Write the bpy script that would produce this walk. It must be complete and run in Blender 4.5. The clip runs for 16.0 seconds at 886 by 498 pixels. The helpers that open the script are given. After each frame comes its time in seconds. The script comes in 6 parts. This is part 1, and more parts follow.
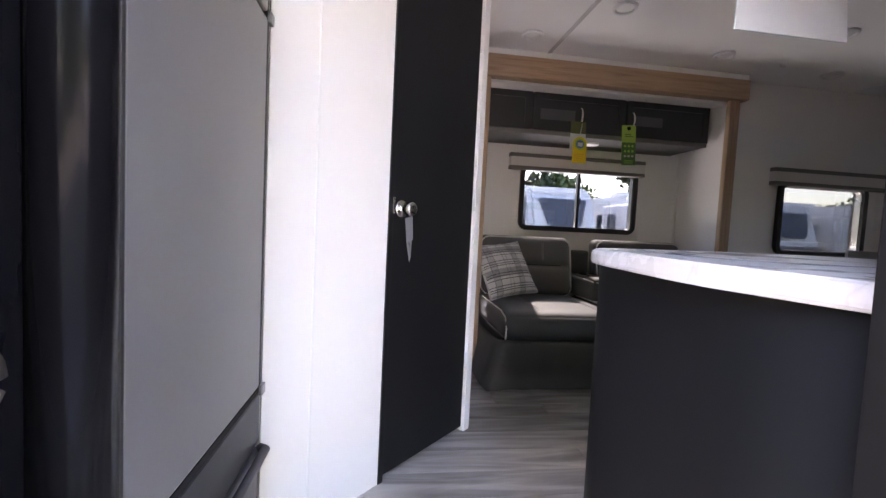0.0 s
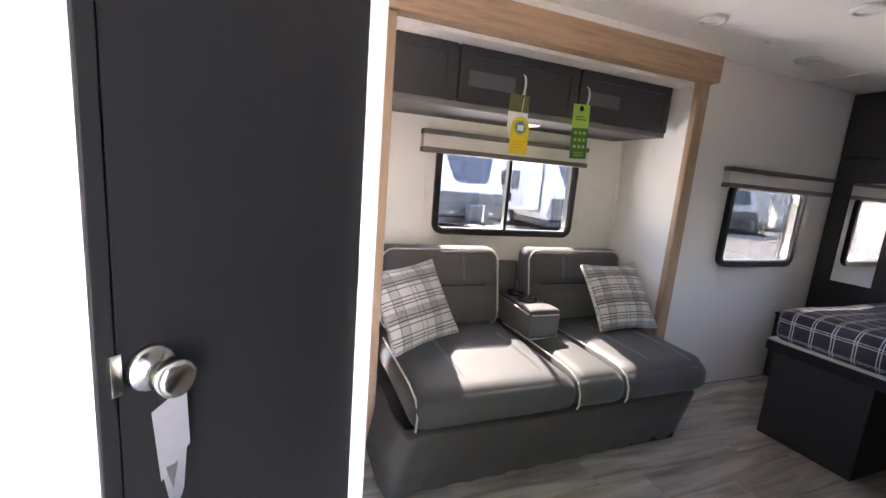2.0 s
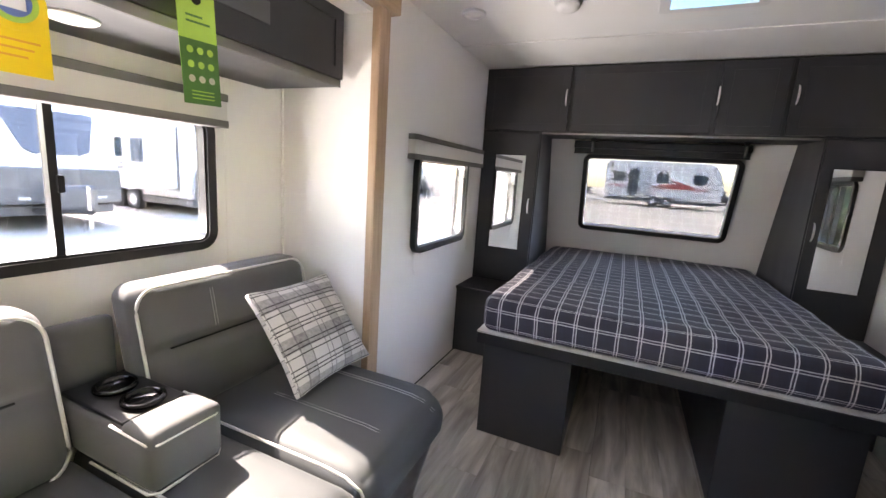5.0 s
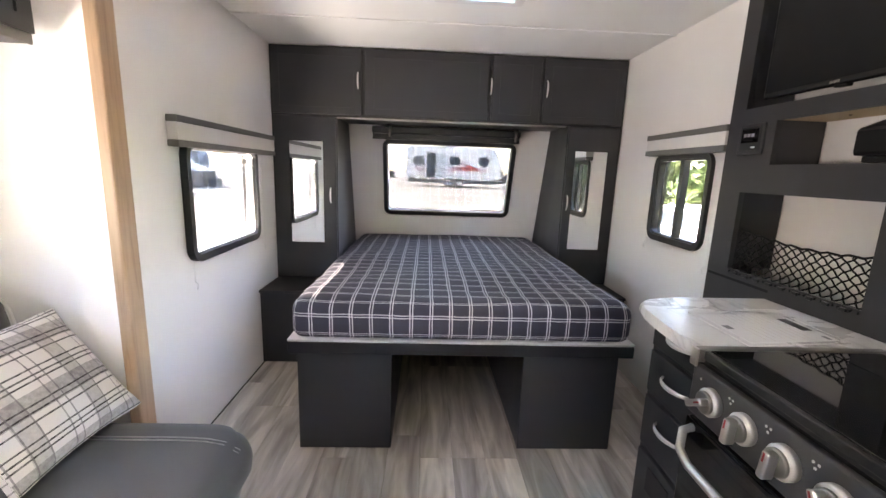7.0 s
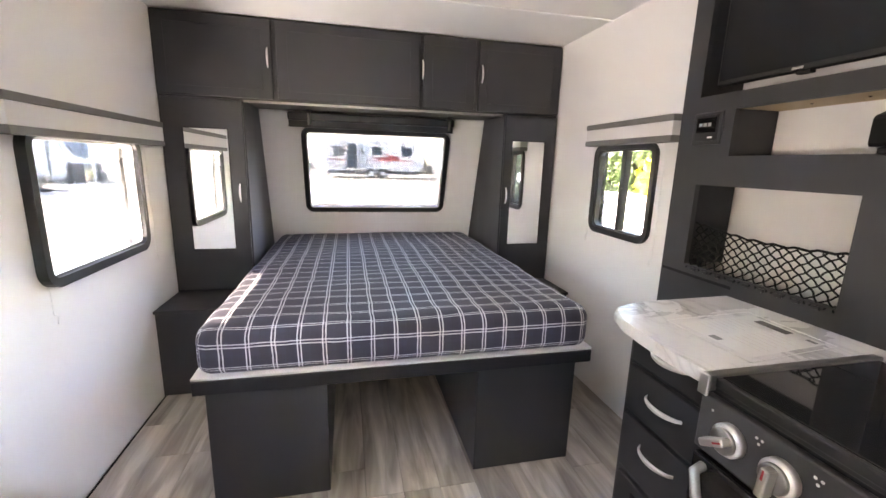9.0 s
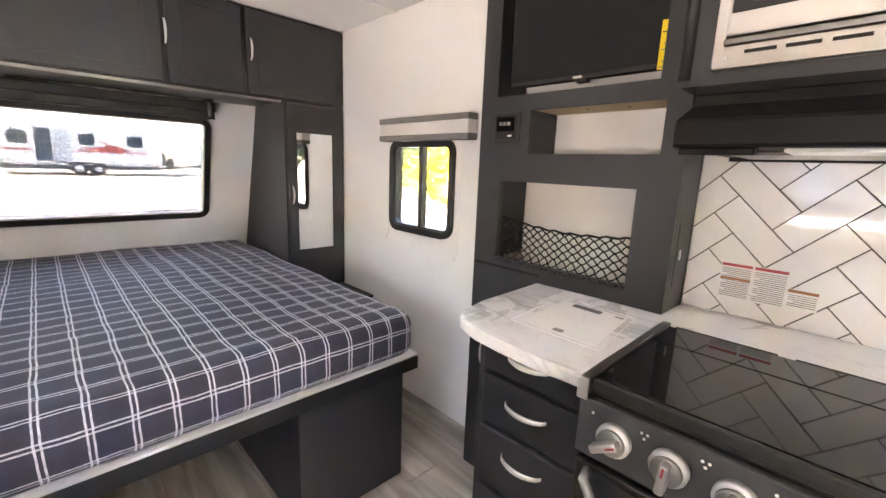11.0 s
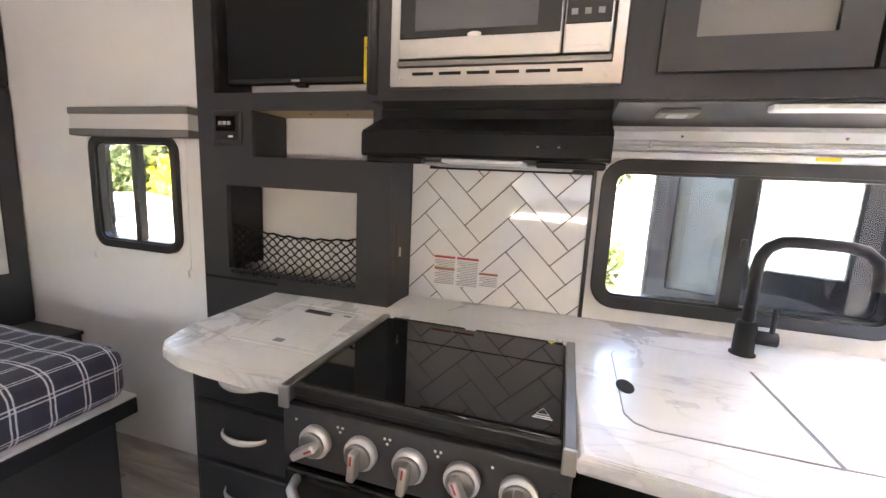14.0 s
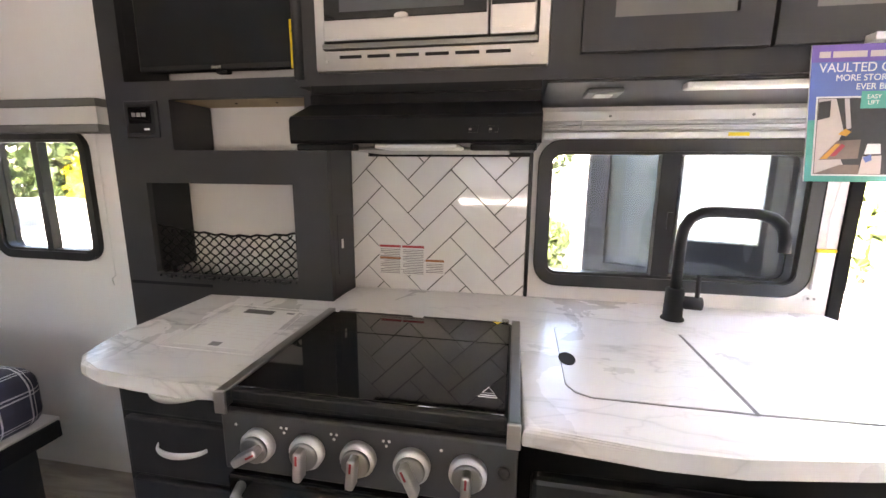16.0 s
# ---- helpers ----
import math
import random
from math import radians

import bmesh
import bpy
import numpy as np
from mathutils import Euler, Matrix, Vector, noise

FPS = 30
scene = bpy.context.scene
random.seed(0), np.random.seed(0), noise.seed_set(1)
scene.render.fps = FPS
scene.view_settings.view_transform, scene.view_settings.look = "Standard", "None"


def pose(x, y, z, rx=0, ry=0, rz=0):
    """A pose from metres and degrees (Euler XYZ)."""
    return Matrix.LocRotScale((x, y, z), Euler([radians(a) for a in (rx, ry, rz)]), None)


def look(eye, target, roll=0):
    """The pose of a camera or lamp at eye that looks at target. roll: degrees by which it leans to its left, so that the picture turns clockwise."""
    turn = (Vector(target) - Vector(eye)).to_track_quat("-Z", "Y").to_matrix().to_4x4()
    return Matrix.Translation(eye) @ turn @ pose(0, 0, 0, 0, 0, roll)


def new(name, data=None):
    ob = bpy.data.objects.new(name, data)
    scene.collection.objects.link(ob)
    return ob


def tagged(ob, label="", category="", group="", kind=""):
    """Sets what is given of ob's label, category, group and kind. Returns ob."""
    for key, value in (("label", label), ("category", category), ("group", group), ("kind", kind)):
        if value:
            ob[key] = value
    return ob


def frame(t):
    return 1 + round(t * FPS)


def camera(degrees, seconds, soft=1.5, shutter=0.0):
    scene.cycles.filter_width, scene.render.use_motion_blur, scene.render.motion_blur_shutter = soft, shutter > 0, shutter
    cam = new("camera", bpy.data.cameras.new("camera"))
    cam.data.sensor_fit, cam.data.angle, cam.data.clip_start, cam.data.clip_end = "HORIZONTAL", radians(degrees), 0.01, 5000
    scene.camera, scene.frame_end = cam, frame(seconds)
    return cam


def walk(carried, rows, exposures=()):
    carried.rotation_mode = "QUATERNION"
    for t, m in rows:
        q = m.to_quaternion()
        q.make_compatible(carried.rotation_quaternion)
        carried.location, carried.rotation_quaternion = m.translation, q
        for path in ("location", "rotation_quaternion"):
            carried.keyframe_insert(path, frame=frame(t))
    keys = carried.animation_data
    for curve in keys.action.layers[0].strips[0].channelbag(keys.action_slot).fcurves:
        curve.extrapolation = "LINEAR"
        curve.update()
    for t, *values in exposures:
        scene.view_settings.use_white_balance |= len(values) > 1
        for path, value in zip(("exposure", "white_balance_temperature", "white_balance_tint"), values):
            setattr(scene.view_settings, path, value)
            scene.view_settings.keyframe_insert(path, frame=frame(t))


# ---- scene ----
cam = camera(94.3, 16.0)
PATH = [
    (0, (0.311, 0.298, 0.948), (0.577, 2.277, 0.837), 2.8),
    (0.5, (0.371, 0.528, 1.075), (0.706, 2.497, 0.986), 1.8),
    (1, (0.406, 0.77, 1.197), (0.814, 2.717, 0.988), 2.4),
    (1.5, (0.442, 0.985, 1.293), (1.021, 2.864, 0.925), 3.4),
    (2, (0.519, 1.187, 1.286), (1.237, 3.022, 0.944), 4.7),
    (2.5, (0.61, 1.371, 1.302), (1.54, 3.119, 1.02), 5.6),
    (3, (0.654, 1.6, 1.338), (1.843, 3.189, 1.087), 3.9),
    (3.5, (0.743, 1.755, 1.33), (2.091, 3.204, 1.04), 4.0),
    (4, (0.914, 1.891, 1.345), (2.41, 3.181, 1.028), 4.5),
    (4.5, (1.067, 1.976, 1.332), (2.729, 3.029, 0.975), 4.6),
    (5, (1.186, 1.98, 1.301), (2.993, 2.76, 0.947), 3.9),
    (7.5, (1.324, 1.969, 1.319), (3.282, 1.81, 0.944), 1.9),
    (8, (1.353, 1.978, 1.328), (3.31, 1.8, 0.955), 1.7),
    (10.5, (1.867, 2.054, 1.307), (3.436, 0.889, 0.884), 2.2),
    (11, (1.857, 2.043, 1.314), (3.257, 0.668, 0.923), 2.2),
    (11.5, (1.852, 2.015, 1.308), (3.072, 0.478, 0.923), 3.1),
    (12, (1.838, 1.99, 1.308), (2.905, 0.344, 0.917), 3.5),
    (12.5, (1.809, 1.975, 1.307), (2.748, 0.254, 0.912), 3.6),
    (13, (1.769, 1.962, 1.31), (2.579, 0.176, 0.919), 3.7),
    (13.5, (1.727, 1.953, 1.315), (2.411, 0.11, 0.95), 3.4),
    (14, (1.7, 1.94, 1.325), (2.267, 0.051, 0.994), 2.8),
    (14.5, (1.687, 1.929, 1.33), (2.166, 0.012, 1.019), 2.2),
    (15, (1.677, 1.918, 1.329), (2.092, -0.013, 1.017), 1.6),
    (15.5, (1.672, 1.915, 1.325), (2.043, -0.023, 0.999), 1.1),
    (16, (1.674, 1.925, 1.318), (2.019, -0.009, 0.942), 0.5),
]
EXPO = [(0.0, 5.0, 7700, 31), (0.6, 5.25, 7700, 30), (1.5, 5.78, 7800, 28), (2.5, 6.87, 7900, 26), (4.0, 7.02, 7800, 24), (5.0, 7.3, 8100, 25), (7.5, 7.97, 8500, 25), (10.5, 8.38, 9000, 27), (13.0, 8.03, 9000, 27), (16.0, 7.6, 9000, 27)]
walk(cam, [(t, look(eye, target, roll)) for t, eye, target, roll in PATH], EXPO)

# ---- sky, sun, exposure ----
world = bpy.data.worlds.new("sky")
scene.world = world
world.use_nodes = True
SUN = Vector((0.20, 1.0, 0.98)).normalized()
sky = world.node_tree.nodes.new("ShaderNodeTexSky")
sky.sky_type = "NISHITA"
sky.sun_disc = False
sky.sun_elevation = math.asin(SUN.z)
sky.sun_rotation = math.atan2(SUN.x, SUN.y)
world.node_tree.links.new(sky.outputs[0], world.node_tree.nodes["Background"].inputs[0])
world.node_tree.nodes["Background"].inputs[1].default_value = 0.15
sun = new("sun", bpy.data.lights.new("sun", "SUN"))
sun.data.energy, sun.data.angle, sun.data.color = 2.05, radians(0.5), (1.0, 0.96, 0.9)
sun.matrix_world = look(SUN * 20, (0, 0, 0))
# fill lamps added just outside sun-side windows for daylight thrown up off bright ground
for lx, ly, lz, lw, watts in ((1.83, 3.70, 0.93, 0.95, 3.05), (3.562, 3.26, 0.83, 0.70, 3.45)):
    sill = new("sill_fill_lamp", bpy.data.lights.new("sill_fill_lamp", "AREA"))
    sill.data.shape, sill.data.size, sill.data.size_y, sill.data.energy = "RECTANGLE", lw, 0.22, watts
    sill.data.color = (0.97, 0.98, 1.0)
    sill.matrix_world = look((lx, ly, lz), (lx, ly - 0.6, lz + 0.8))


# ---- materials ----
class Nodes:
    """A short hand for node trees."""

    def __init__(self, name):
        self.mat = bpy.data.materials.new(name)
        self.mat.use_nodes = True
        self.tree = self.mat.node_tree
        self.bsdf = self.tree.nodes["Principled BSDF"]

    def add(self, kind, **inputs):
        n = self.tree.nodes.new(kind)
        for key, value in inputs.items():
            self.put(n.inputs[key.replace("_", " ")], value)
        return n

    def put(self, socket, value):
        if hasattr(value, "is_linked"):
            self.tree.links.new(value, socket)
        else:
            socket.default_value = value

    def math(self, op, a, b=0.0, c=0.0):
        n = self.tree.nodes.new("ShaderNodeMath")
        n.operation = op
        self.put(n.inputs[0], a), self.put(n.inputs[1], b), self.put(n.inputs[2], c)
        return n.outputs[0]

    def mix(self, fac, a, b):
        n = self.tree.nodes.new("ShaderNodeMix")
        n.data_type = "RGBA"
        self.put(n.inputs[0], fac)
        self.put(n.inputs[6], a if hasattr(a, "is_linked") else (*a, 1))
        self.put(n.inputs[7], b if hasattr(b, "is_linked") else (*b, 1))
        return n.outputs[2]

    def coords(self, which="Object", scale=(1, 1, 1)):
        c = self.tree.nodes.new("ShaderNodeTexCoord")
        m = self.add("ShaderNodeMapping")
        m.inputs["Scale"].default_value = scale
        self.tree.links.new(c.outputs[which], m.inputs["Vector"])
        return m.outputs[0]

    def noise(self, vec, scale, detail=4.0, rough=0.55, dist=0.0):
        n = self.add("ShaderNodeTexNoise", Scale=scale, Detail=detail, Roughness=rough, Distortion=dist)
        self.tree.links.new(vec, n.inputs["Vector"])
        return n.outputs["Fac"]

    def ramp(self, fac, stops):
        n = self.tree.nodes.new("ShaderNodeValToRGB")
        e = n.color_ramp.elements
        while len(e) < len(stops):
            e.new(0.5)
        for el, (p, c) in zip(e, stops):
            el.position, el.color = p, (*c, 1) if not isinstance(c, (int, float)) else (c, c, c, 1)
        self.put(n.inputs[0], fac)
        return n.outputs[0]

    def done(self, color, rough=0.5, metal=0.0, bump=None, strength=0.2, distance=0.002, coat=0.0, spec=0.5, sheen=0.0):
        b = self.bsdf
        self.put(b.inputs["Base Color"], color if hasattr(color, "is_linked") else (*color, 1))
        self.put(b.inputs["Roughness"], rough)
        self.put(b.inputs["Metallic"], metal)
        b.inputs["Specular IOR Level"].default_value = spec
        b.inputs["Coat Weight"].default_value = coat
        b.inputs["Sheen Weight"].default_value = sheen
        if bump is not None:
            n = self.add("ShaderNodeBump", Strength=strength, Distance=distance)
            self.tree.links.new(bump, n.inputs["Height"])
            self.tree.links.new(n.outputs[0], b.inputs["Normal"])
        return self.mat


def paint(name, col, rough=0.5, metal=0.0, var=0.08, scale=5.0, fine=120.0, bump=0.08, stretch=(1, 1, 1), coat=0.0, spec=0.5, sheen=0.0, rvar=0.08):
    """Surface of one colour with broad and fine variation in colour, gloss and relief."""
    n = Nodes(name)
    v = n.coords("Object", stretch)
    big, small = n.noise(v, scale), n.noise(v, fine, 3)
    lo, hi = [c * (1 - var) for c in col], [min(1, c * (1 + var)) for c in col]
    c = n.mix(big, lo, hi)
    c = n.mix(n.math("MULTIPLY", small, 0.35), c, [x * (1 - 1.5 * var) for x in col])
    r = n.math("ADD", n.math("MULTIPLY", n.math("SUBTRACT", big, 0.5), 2 * rvar), rough)
    return n.done(c, r, metal, small, bump, 0.001, coat, spec, sheen)


WALL = paint("wall_vinyl", (0.80, 0.775, 0.755), 0.55, var=0.025, scale=2, fine=90, bump=0.10, stretch=(1, 1, 0.15))
CEIL = paint("ceiling_vinyl", (0.86, 0.85, 0.83), 0.6, var=0.02, scale=2, fine=140, bump=0.1)
CHAR = paint("charcoal_laminate", (0.026, 0.0255, 0.028), 0.42, var=0.12, scale=6, fine=160, bump=0.10, stretch=(1, 1, 0.25))
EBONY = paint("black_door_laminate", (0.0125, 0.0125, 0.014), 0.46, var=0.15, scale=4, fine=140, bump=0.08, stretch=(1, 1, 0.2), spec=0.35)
DOORM = paint("matt_black_door", (0.0095, 0.0095, 0.0105), 0.5, var=0.15, scale=4, fine=140, bump=0.08, stretch=(1, 1, 0.2), spec=0.25)
BLACK = paint("black_plastic", (0.012, 0.012, 0.013), 0.35, var=0.1, bump=0.05)
GLOSS = paint("black_gloss", (0.006, 0.006, 0.007), 0.035, var=0.1, bump=0.0, rvar=0.015)
PILLAR = paint("pillar_enamel", (0.005, 0.005, 0.006), 0.2, var=0.1, bump=0.03, spec=0.08)
KNOBG = paint("knob_grey", (0.60, 0.59, 0.58), 0.30, 0.7, var=0.05, bump=0.03)
FAUCETM = paint("matt_black_faucet", (0.018, 0.018, 0.019), 0.58, var=0.08, fine=300, bump=0.06, spec=0.3)
FRAMEG = paint("door_frame_grey", (0.12, 0.106, 0.098), 0.5, var=0.08, fine=200, bump=0.08)
SCREEN = paint("dark_screen", (0.006, 0.006, 0.007), 0.33, var=0.1, bump=0.0, spec=0.25)
SEAMM = paint("seam_grey", (0.50, 0.49, 0.48), 0.6, var=0.05)
PANEG = paint("door_green_grey", (0.36, 0.41, 0.39), 0.3, var=0.05)
HOODM = paint("hood_enamel", (0.006, 0.006, 0.0068), 0.34, var=0.1, fine=300, bump=0.08, spec=0.18)
DULL = paint("dull_dark_panel", (0.0105, 0.010, 0.0102), 0.62, var=0.12, scale=4, fine=160, bump=0.1, spec=0.12)
PANELM = paint("grey_enamel_panel", (0.047, 0.046, 0.048), 0.36, 0.2, var=0.06, fine=240, bump=0.05)
NETM = paint("black_elastic", (0.006, 0.006, 0.006), 0.75, var=0.15, fine=300, bump=0.15, spec=0.2)
DARKGAP = paint("dark_gap", (0.004, 0.004, 0.004), 0.8, var=0.1)
STEEL = paint("brushed_steel", (0.62, 0.60, 0.58), 0.28, 1.0, var=0.05, scale=3, fine=200, bump=0.06, stretch=(0.05, 1, 1))
CHROME = paint("satin_nickel", (0.78, 0.76, 0.74), 0.32, 0.8, var=0.03, bump=0.02)
KNOBM = paint("brushed_nickel", (0.50, 0.48, 0.45), 0.22, 1.0, var=0.05, fine=90, bump=0.05)
TAGP = paint("clear_sleeve_paper", (0.42, 0.41, 0.43), 0.35, var=0.06)
SKIRTF = paint("skirt_fabric", (0.165, 0.158, 0.157), 0.8, var=0.08, scale=5, fine=420, bump=0.3, sheen=0.2)
STEELD = paint("dark_stainless", (0.30, 0.29, 0.28), 0.32, 1.0, var=0.05, scale=3, fine=200, bump=0.06, stretch=(1, 0.05, 1))
FRIDGE = paint("fridge_grey", (0.24, 0.235, 0.235), 0.34, 0.4, var=0.05, scale=3, fine=260, bump=0.05, stretch=(1, 1, 0.04))
WHITEP = paint("white_plastic", (0.78, 0.77, 0.75), 0.4, var=0.03, bump=0.03)
SPLASH = paint("tile_glaze", (0.80, 0.785, 0.765), 0.06, var=0.05, scale=9, fine=40, bump=0.008, rvar=0.02, spec=0.8)
GROUT = paint("dark_grout", (0.10, 0.09, 0.085), 0.9, var=0.15)
FABRIC = paint("sofa_fabric", (0.096, 0.094, 0.095), 0.75, var=0.08, scale=7, fine=420, bump=0.35, sheen=0.25)
SEATF = paint("sofa_seat_vinyl", (0.064, 0.068, 0.073), 0.6, var=0.08, scale=6, fine=380, bump=0.25, sheen=0.1)
PIPE = paint("piping", (0.72, 0.70, 0.66), 0.6, var=0.05)
STITCH = paint("pale_stitching", (0.32, 0.315, 0.31), 0.8, var=0.05)
TAUPE = paint("taupe_band", (0.155, 0.148, 0.140), 0.7, var=0.06, fine=250, bump=0.15)
CREAM = paint("valance_fabric", (0.66, 0.63, 0.60), 0.75, var=0.04, fine=260, bump=0.15)
PAPER = paint("paper", (0.72, 0.71, 0.69), 0.35, var=0.03)
PRINT = paint("grey_print", (0.22, 0.22, 0.22), 0.5, var=0.2, scale=40)
YELLOW = paint("yellow_card", (0.80, 0.56, 0.02), 0.4, var=0.04)
LIME = paint("lime_card", (0.33, 0.52, 0.08), 0.4, var=0.06)
OLIVE = paint("olive_card", (0.12, 0.13, 0.04), 0.4, var=0.35, scale=60)
GREENC = paint("green_card", (0.06, 0.17, 0.04), 0.4, var=0.2, scale=20)
REDP = paint("red_print", (0.45, 0.05, 0.06), 0.5, var=0.08)
BROWNP = paint("brown_print", (0.36, 0.14, 0.06), 0.5, var=0.08)
BLUEP = paint("blue_print", (0.10, 0.16, 0.42), 0.35, var=0.1, scale=6)
TEALP = paint("teal_print", (0.05, 0.36, 0.30), 0.35, var=0.08)
PHOTO = paint("photo_brown", (0.22, 0.15, 0.12), 0.35, var=0.6, scale=9)
PHOTOD = paint("photo_dark", (0.045, 0.04, 0.04), 0.35, var=0.5, scale=12)
PHOTOL = paint("photo_light", (0.55, 0.47, 0.43), 0.35, var=0.2, scale=12)
ORANGE = paint("orange_print", (0.70, 0.33, 0.05), 0.4, var=0.1)
PURPLE = paint("purple_print", (0.16, 0.10, 0.36), 0.35, var=0.1)
RAWWOOD = paint("raw_plywood_edge", (0.60, 0.44, 0.28), 0.7, var=0.12, stretch=(0.2, 1, 1))
VB = Nodes("vent_lid_plastic")
vb_t = VB.add("ShaderNodeBsdfTranslucent")
vb_t.inputs[0].default_value = (0.17, 0.31, 0.38, 1)
vb_m = VB.tree.nodes.new("ShaderNodeMixShader")
vb_m.inputs[0].default_value = 0.55
VENTB = VB.done((0.42, 0.64, 0.73), 0.4)
VB.tree.links.new(VB.bsdf.outputs[0], vb_m.inputs[1])
VB.tree.links.new(vb_t.outputs[0], vb_m.inputs[2])
VB.tree.links.new(vb_m.outputs[0], VB.tree.nodes["Material Output"].inputs[0])
FR = Nodes("frosted_pane")
fr_t = FR.add("ShaderNodeBsdfTranslucent")
fr_t.inputs[0].default_value = (0.96, 0.97, 0.89, 1)
fr_m = FR.tree.nodes.new("ShaderNodeMixShader")
fr_m.inputs[0].default_value = 0.93
FROST = FR.done((0.7, 0.7, 0.64), 0.4)
FR.tree.links.new(FR.bsdf.outputs[0], fr_m.inputs[1])
FR.tree.links.new(fr_t.outputs[0], fr_m.inputs[2])
FR.tree.links.new(fr_m.outputs[0], FR.tree.nodes["Material Output"].inputs[0])
BULB = paint("lens_plastic", (0.80, 0.79, 0.77), 0.3, var=0.03)
ALU = paint("white_aluminium", (0.74, 0.735, 0.73), 0.4, var=0.03)
SINKD = paint("cover_joint", (0.17, 0.165, 0.165), 0.6)
FIBRE = paint("trailer_fibreglass", (0.72, 0.73, 0.74), 0.3, var=0.03, scale=1)
RVGREY = paint("trailer_grey", (0.085, 0.088, 0.092), 0.4, var=0.06, scale=1)
RVBLUE = paint("trailer_blue", (0.075, 0.085, 0.105), 0.3, var=0.06, scale=1)
RVRED = paint("trailer_red", (0.45, 0.08, 0.07), 0.4, var=0.05, scale=1)
LEAFPANEL = paint("pale_door_panel", (0.40, 0.44, 0.47), 0.4, var=0.05, scale=2)
TYRE = paint("tyre_rubber", (0.02, 0.02, 0.02), 0.8, var=0.1)
DARKWIN = paint("tinted_glass", (0.05, 0.07, 0.09), 0.08, var=0.1, bump=0.0, rvar=0.02)
BARK = paint("bark", (0.10, 0.075, 0.055), 0.9, var=0.3, fine=40, bump=0.6)


def wood(name, stretch):
    n = Nodes(name)
    v = n.coords("Object", stretch)
    grain = n.noise(v, 22, 6, 0.65, 0.6)
    broad = n.noise(v, 4, 3, 0.5, 0.3)
    c = n.ramp(grain, [(0.25, (0.25, 0.145, 0.085)), (0.5, (0.42, 0.275, 0.175)), (0.8, (0.52, 0.36, 0.24))])
    c = n.mix(n.math("MULTIPLY", broad, 0.5), c, (0.30, 0.19, 0.12))
    return n.done(c, n.math("ADD", n.math("MULTIPLY", grain, 0.2), 0.38), 0, grain, 0.15, 0.001)


WOODX = wood("oak_trim_along", (0.12, 2.2, 2.2))
WOODZ = wood("oak_trim_upright", (2.2, 2.2, 0.12))


def marble():
    n = Nodes("marble_laminate")
    v = n.coords("Object", (1, 1, 1))

    def veins(turn, scale, size, warp, sharp):
        m = n.add("ShaderNodeMapping")
        m.inputs["Rotation"].default_value = (0, 0, radians(turn))
        m.inputs["Scale"].default_value = scale
        n.tree.links.new(v, m.inputs["Vector"])
        f = n.noise(m.outputs[0], size, 5, 0.52, warp)
        return n.math("POWER", n.math("SUBTRACT", 1.0, n.math("MULTIPLY", n.math("ABSOLUTE", n.math("SUBTRACT", f, 0.5)), 2.0)), sharp)

    base, patch = n.noise(v, 3.0, 5, 0.6, 0.8), n.noise(v, 2.3, 2)
    keep = n.math("MINIMUM", n.math("MAXIMUM", n.math("MULTIPLY", n.math("SUBTRACT", patch, 0.44), 5.0), 0.0), 1.0)
    c = n.mix(base, (0.62, 0.605, 0.595), (0.73, 0.72, 0.71))
    c = n.mix(n.math("MULTIPLY", n.math("MULTIPLY", veins(38, (0.55, 1.9, 1.0), 2.2, 0.7, 10.0), keep), 0.30), c, (0.47, 0.46, 0.465))
    c = n.mix(n.math("MULTIPLY", n.math("MULTIPLY", veins(38, (0.55, 1.9, 1.0), 2.2, 0.7, 60.0), keep), 0.62), c, (0.27, 0.26, 0.26))
    c = n.mix(n.math("MULTIPLY", veins(-52, (0.7, 2.0, 1.0), 3.1, 0.5, 80.0), 0.30), c, (0.36, 0.35, 0.35))
    return n.done(c, n.math("ADD", n.math("MULTIPLY", base, 0.12), 0.22), 0, n.noise(v, 200, 2), 0.03, 0.001, spec=0.38)


MARBLE = marble()


def plank_mat():
    n = Nodes("vinyl_plank")
    info = n.tree.nodes.new("ShaderNodeObjectInfo")
    c0 = n.tree.nodes.new("ShaderNodeTexCoord")
    off = n.tree.nodes.new("ShaderNodeVectorMath")
    off.operation = "ADD"
    n.tree.links.new(c0.outputs["Object"], off.inputs[0])
    comb = n.add("ShaderNodeCombineXYZ")
    n.put(comb.inputs[0], n.math("MULTIPLY", info.outputs["Random"], 37.0))
    n.put(comb.inputs[1], n.math("MULTIPLY", info.outputs["Random"], 91.0))
    n.tree.links.new(comb.outputs[0], off.inputs[1])
    m = n.add("ShaderNodeMapping")
    m.inputs["Scale"].default_value = (0.9, 7.0, 1.0)
    n.tree.links.new(off.outputs[0], m.inputs["Vector"])
    v = m.outputs[0]
    grain, broad = n.noise(v, 9, 6, 0.6, 0.5), n.noise(v, 2.0, 3, 0.5, 0.8)
    c = n.ramp(broad, [(0.30, (0.205, 0.178, 0.150)), (0.48, (0.39, 0.352, 0.308)), (0.66, (0.60, 0.555, 0.495))])
    c = n.mix(n.math("MULTIPLY", grain, 0.45), c, (0.25, 0.215, 0.18))
    tone = n.math("ADD", n.math("MULTIPLY", info.outputs["Random"], 0.5), 0.86)
    hsv = n.add("ShaderNodeHueSaturation", Value=tone, Color=c)
    return n.done(hsv.outputs[0], n.math("ADD", n.math("MULTIPLY", grain, 0.2), 0.3), 0, grain, 0.12, 0.001)


PLANK = plank_mat()


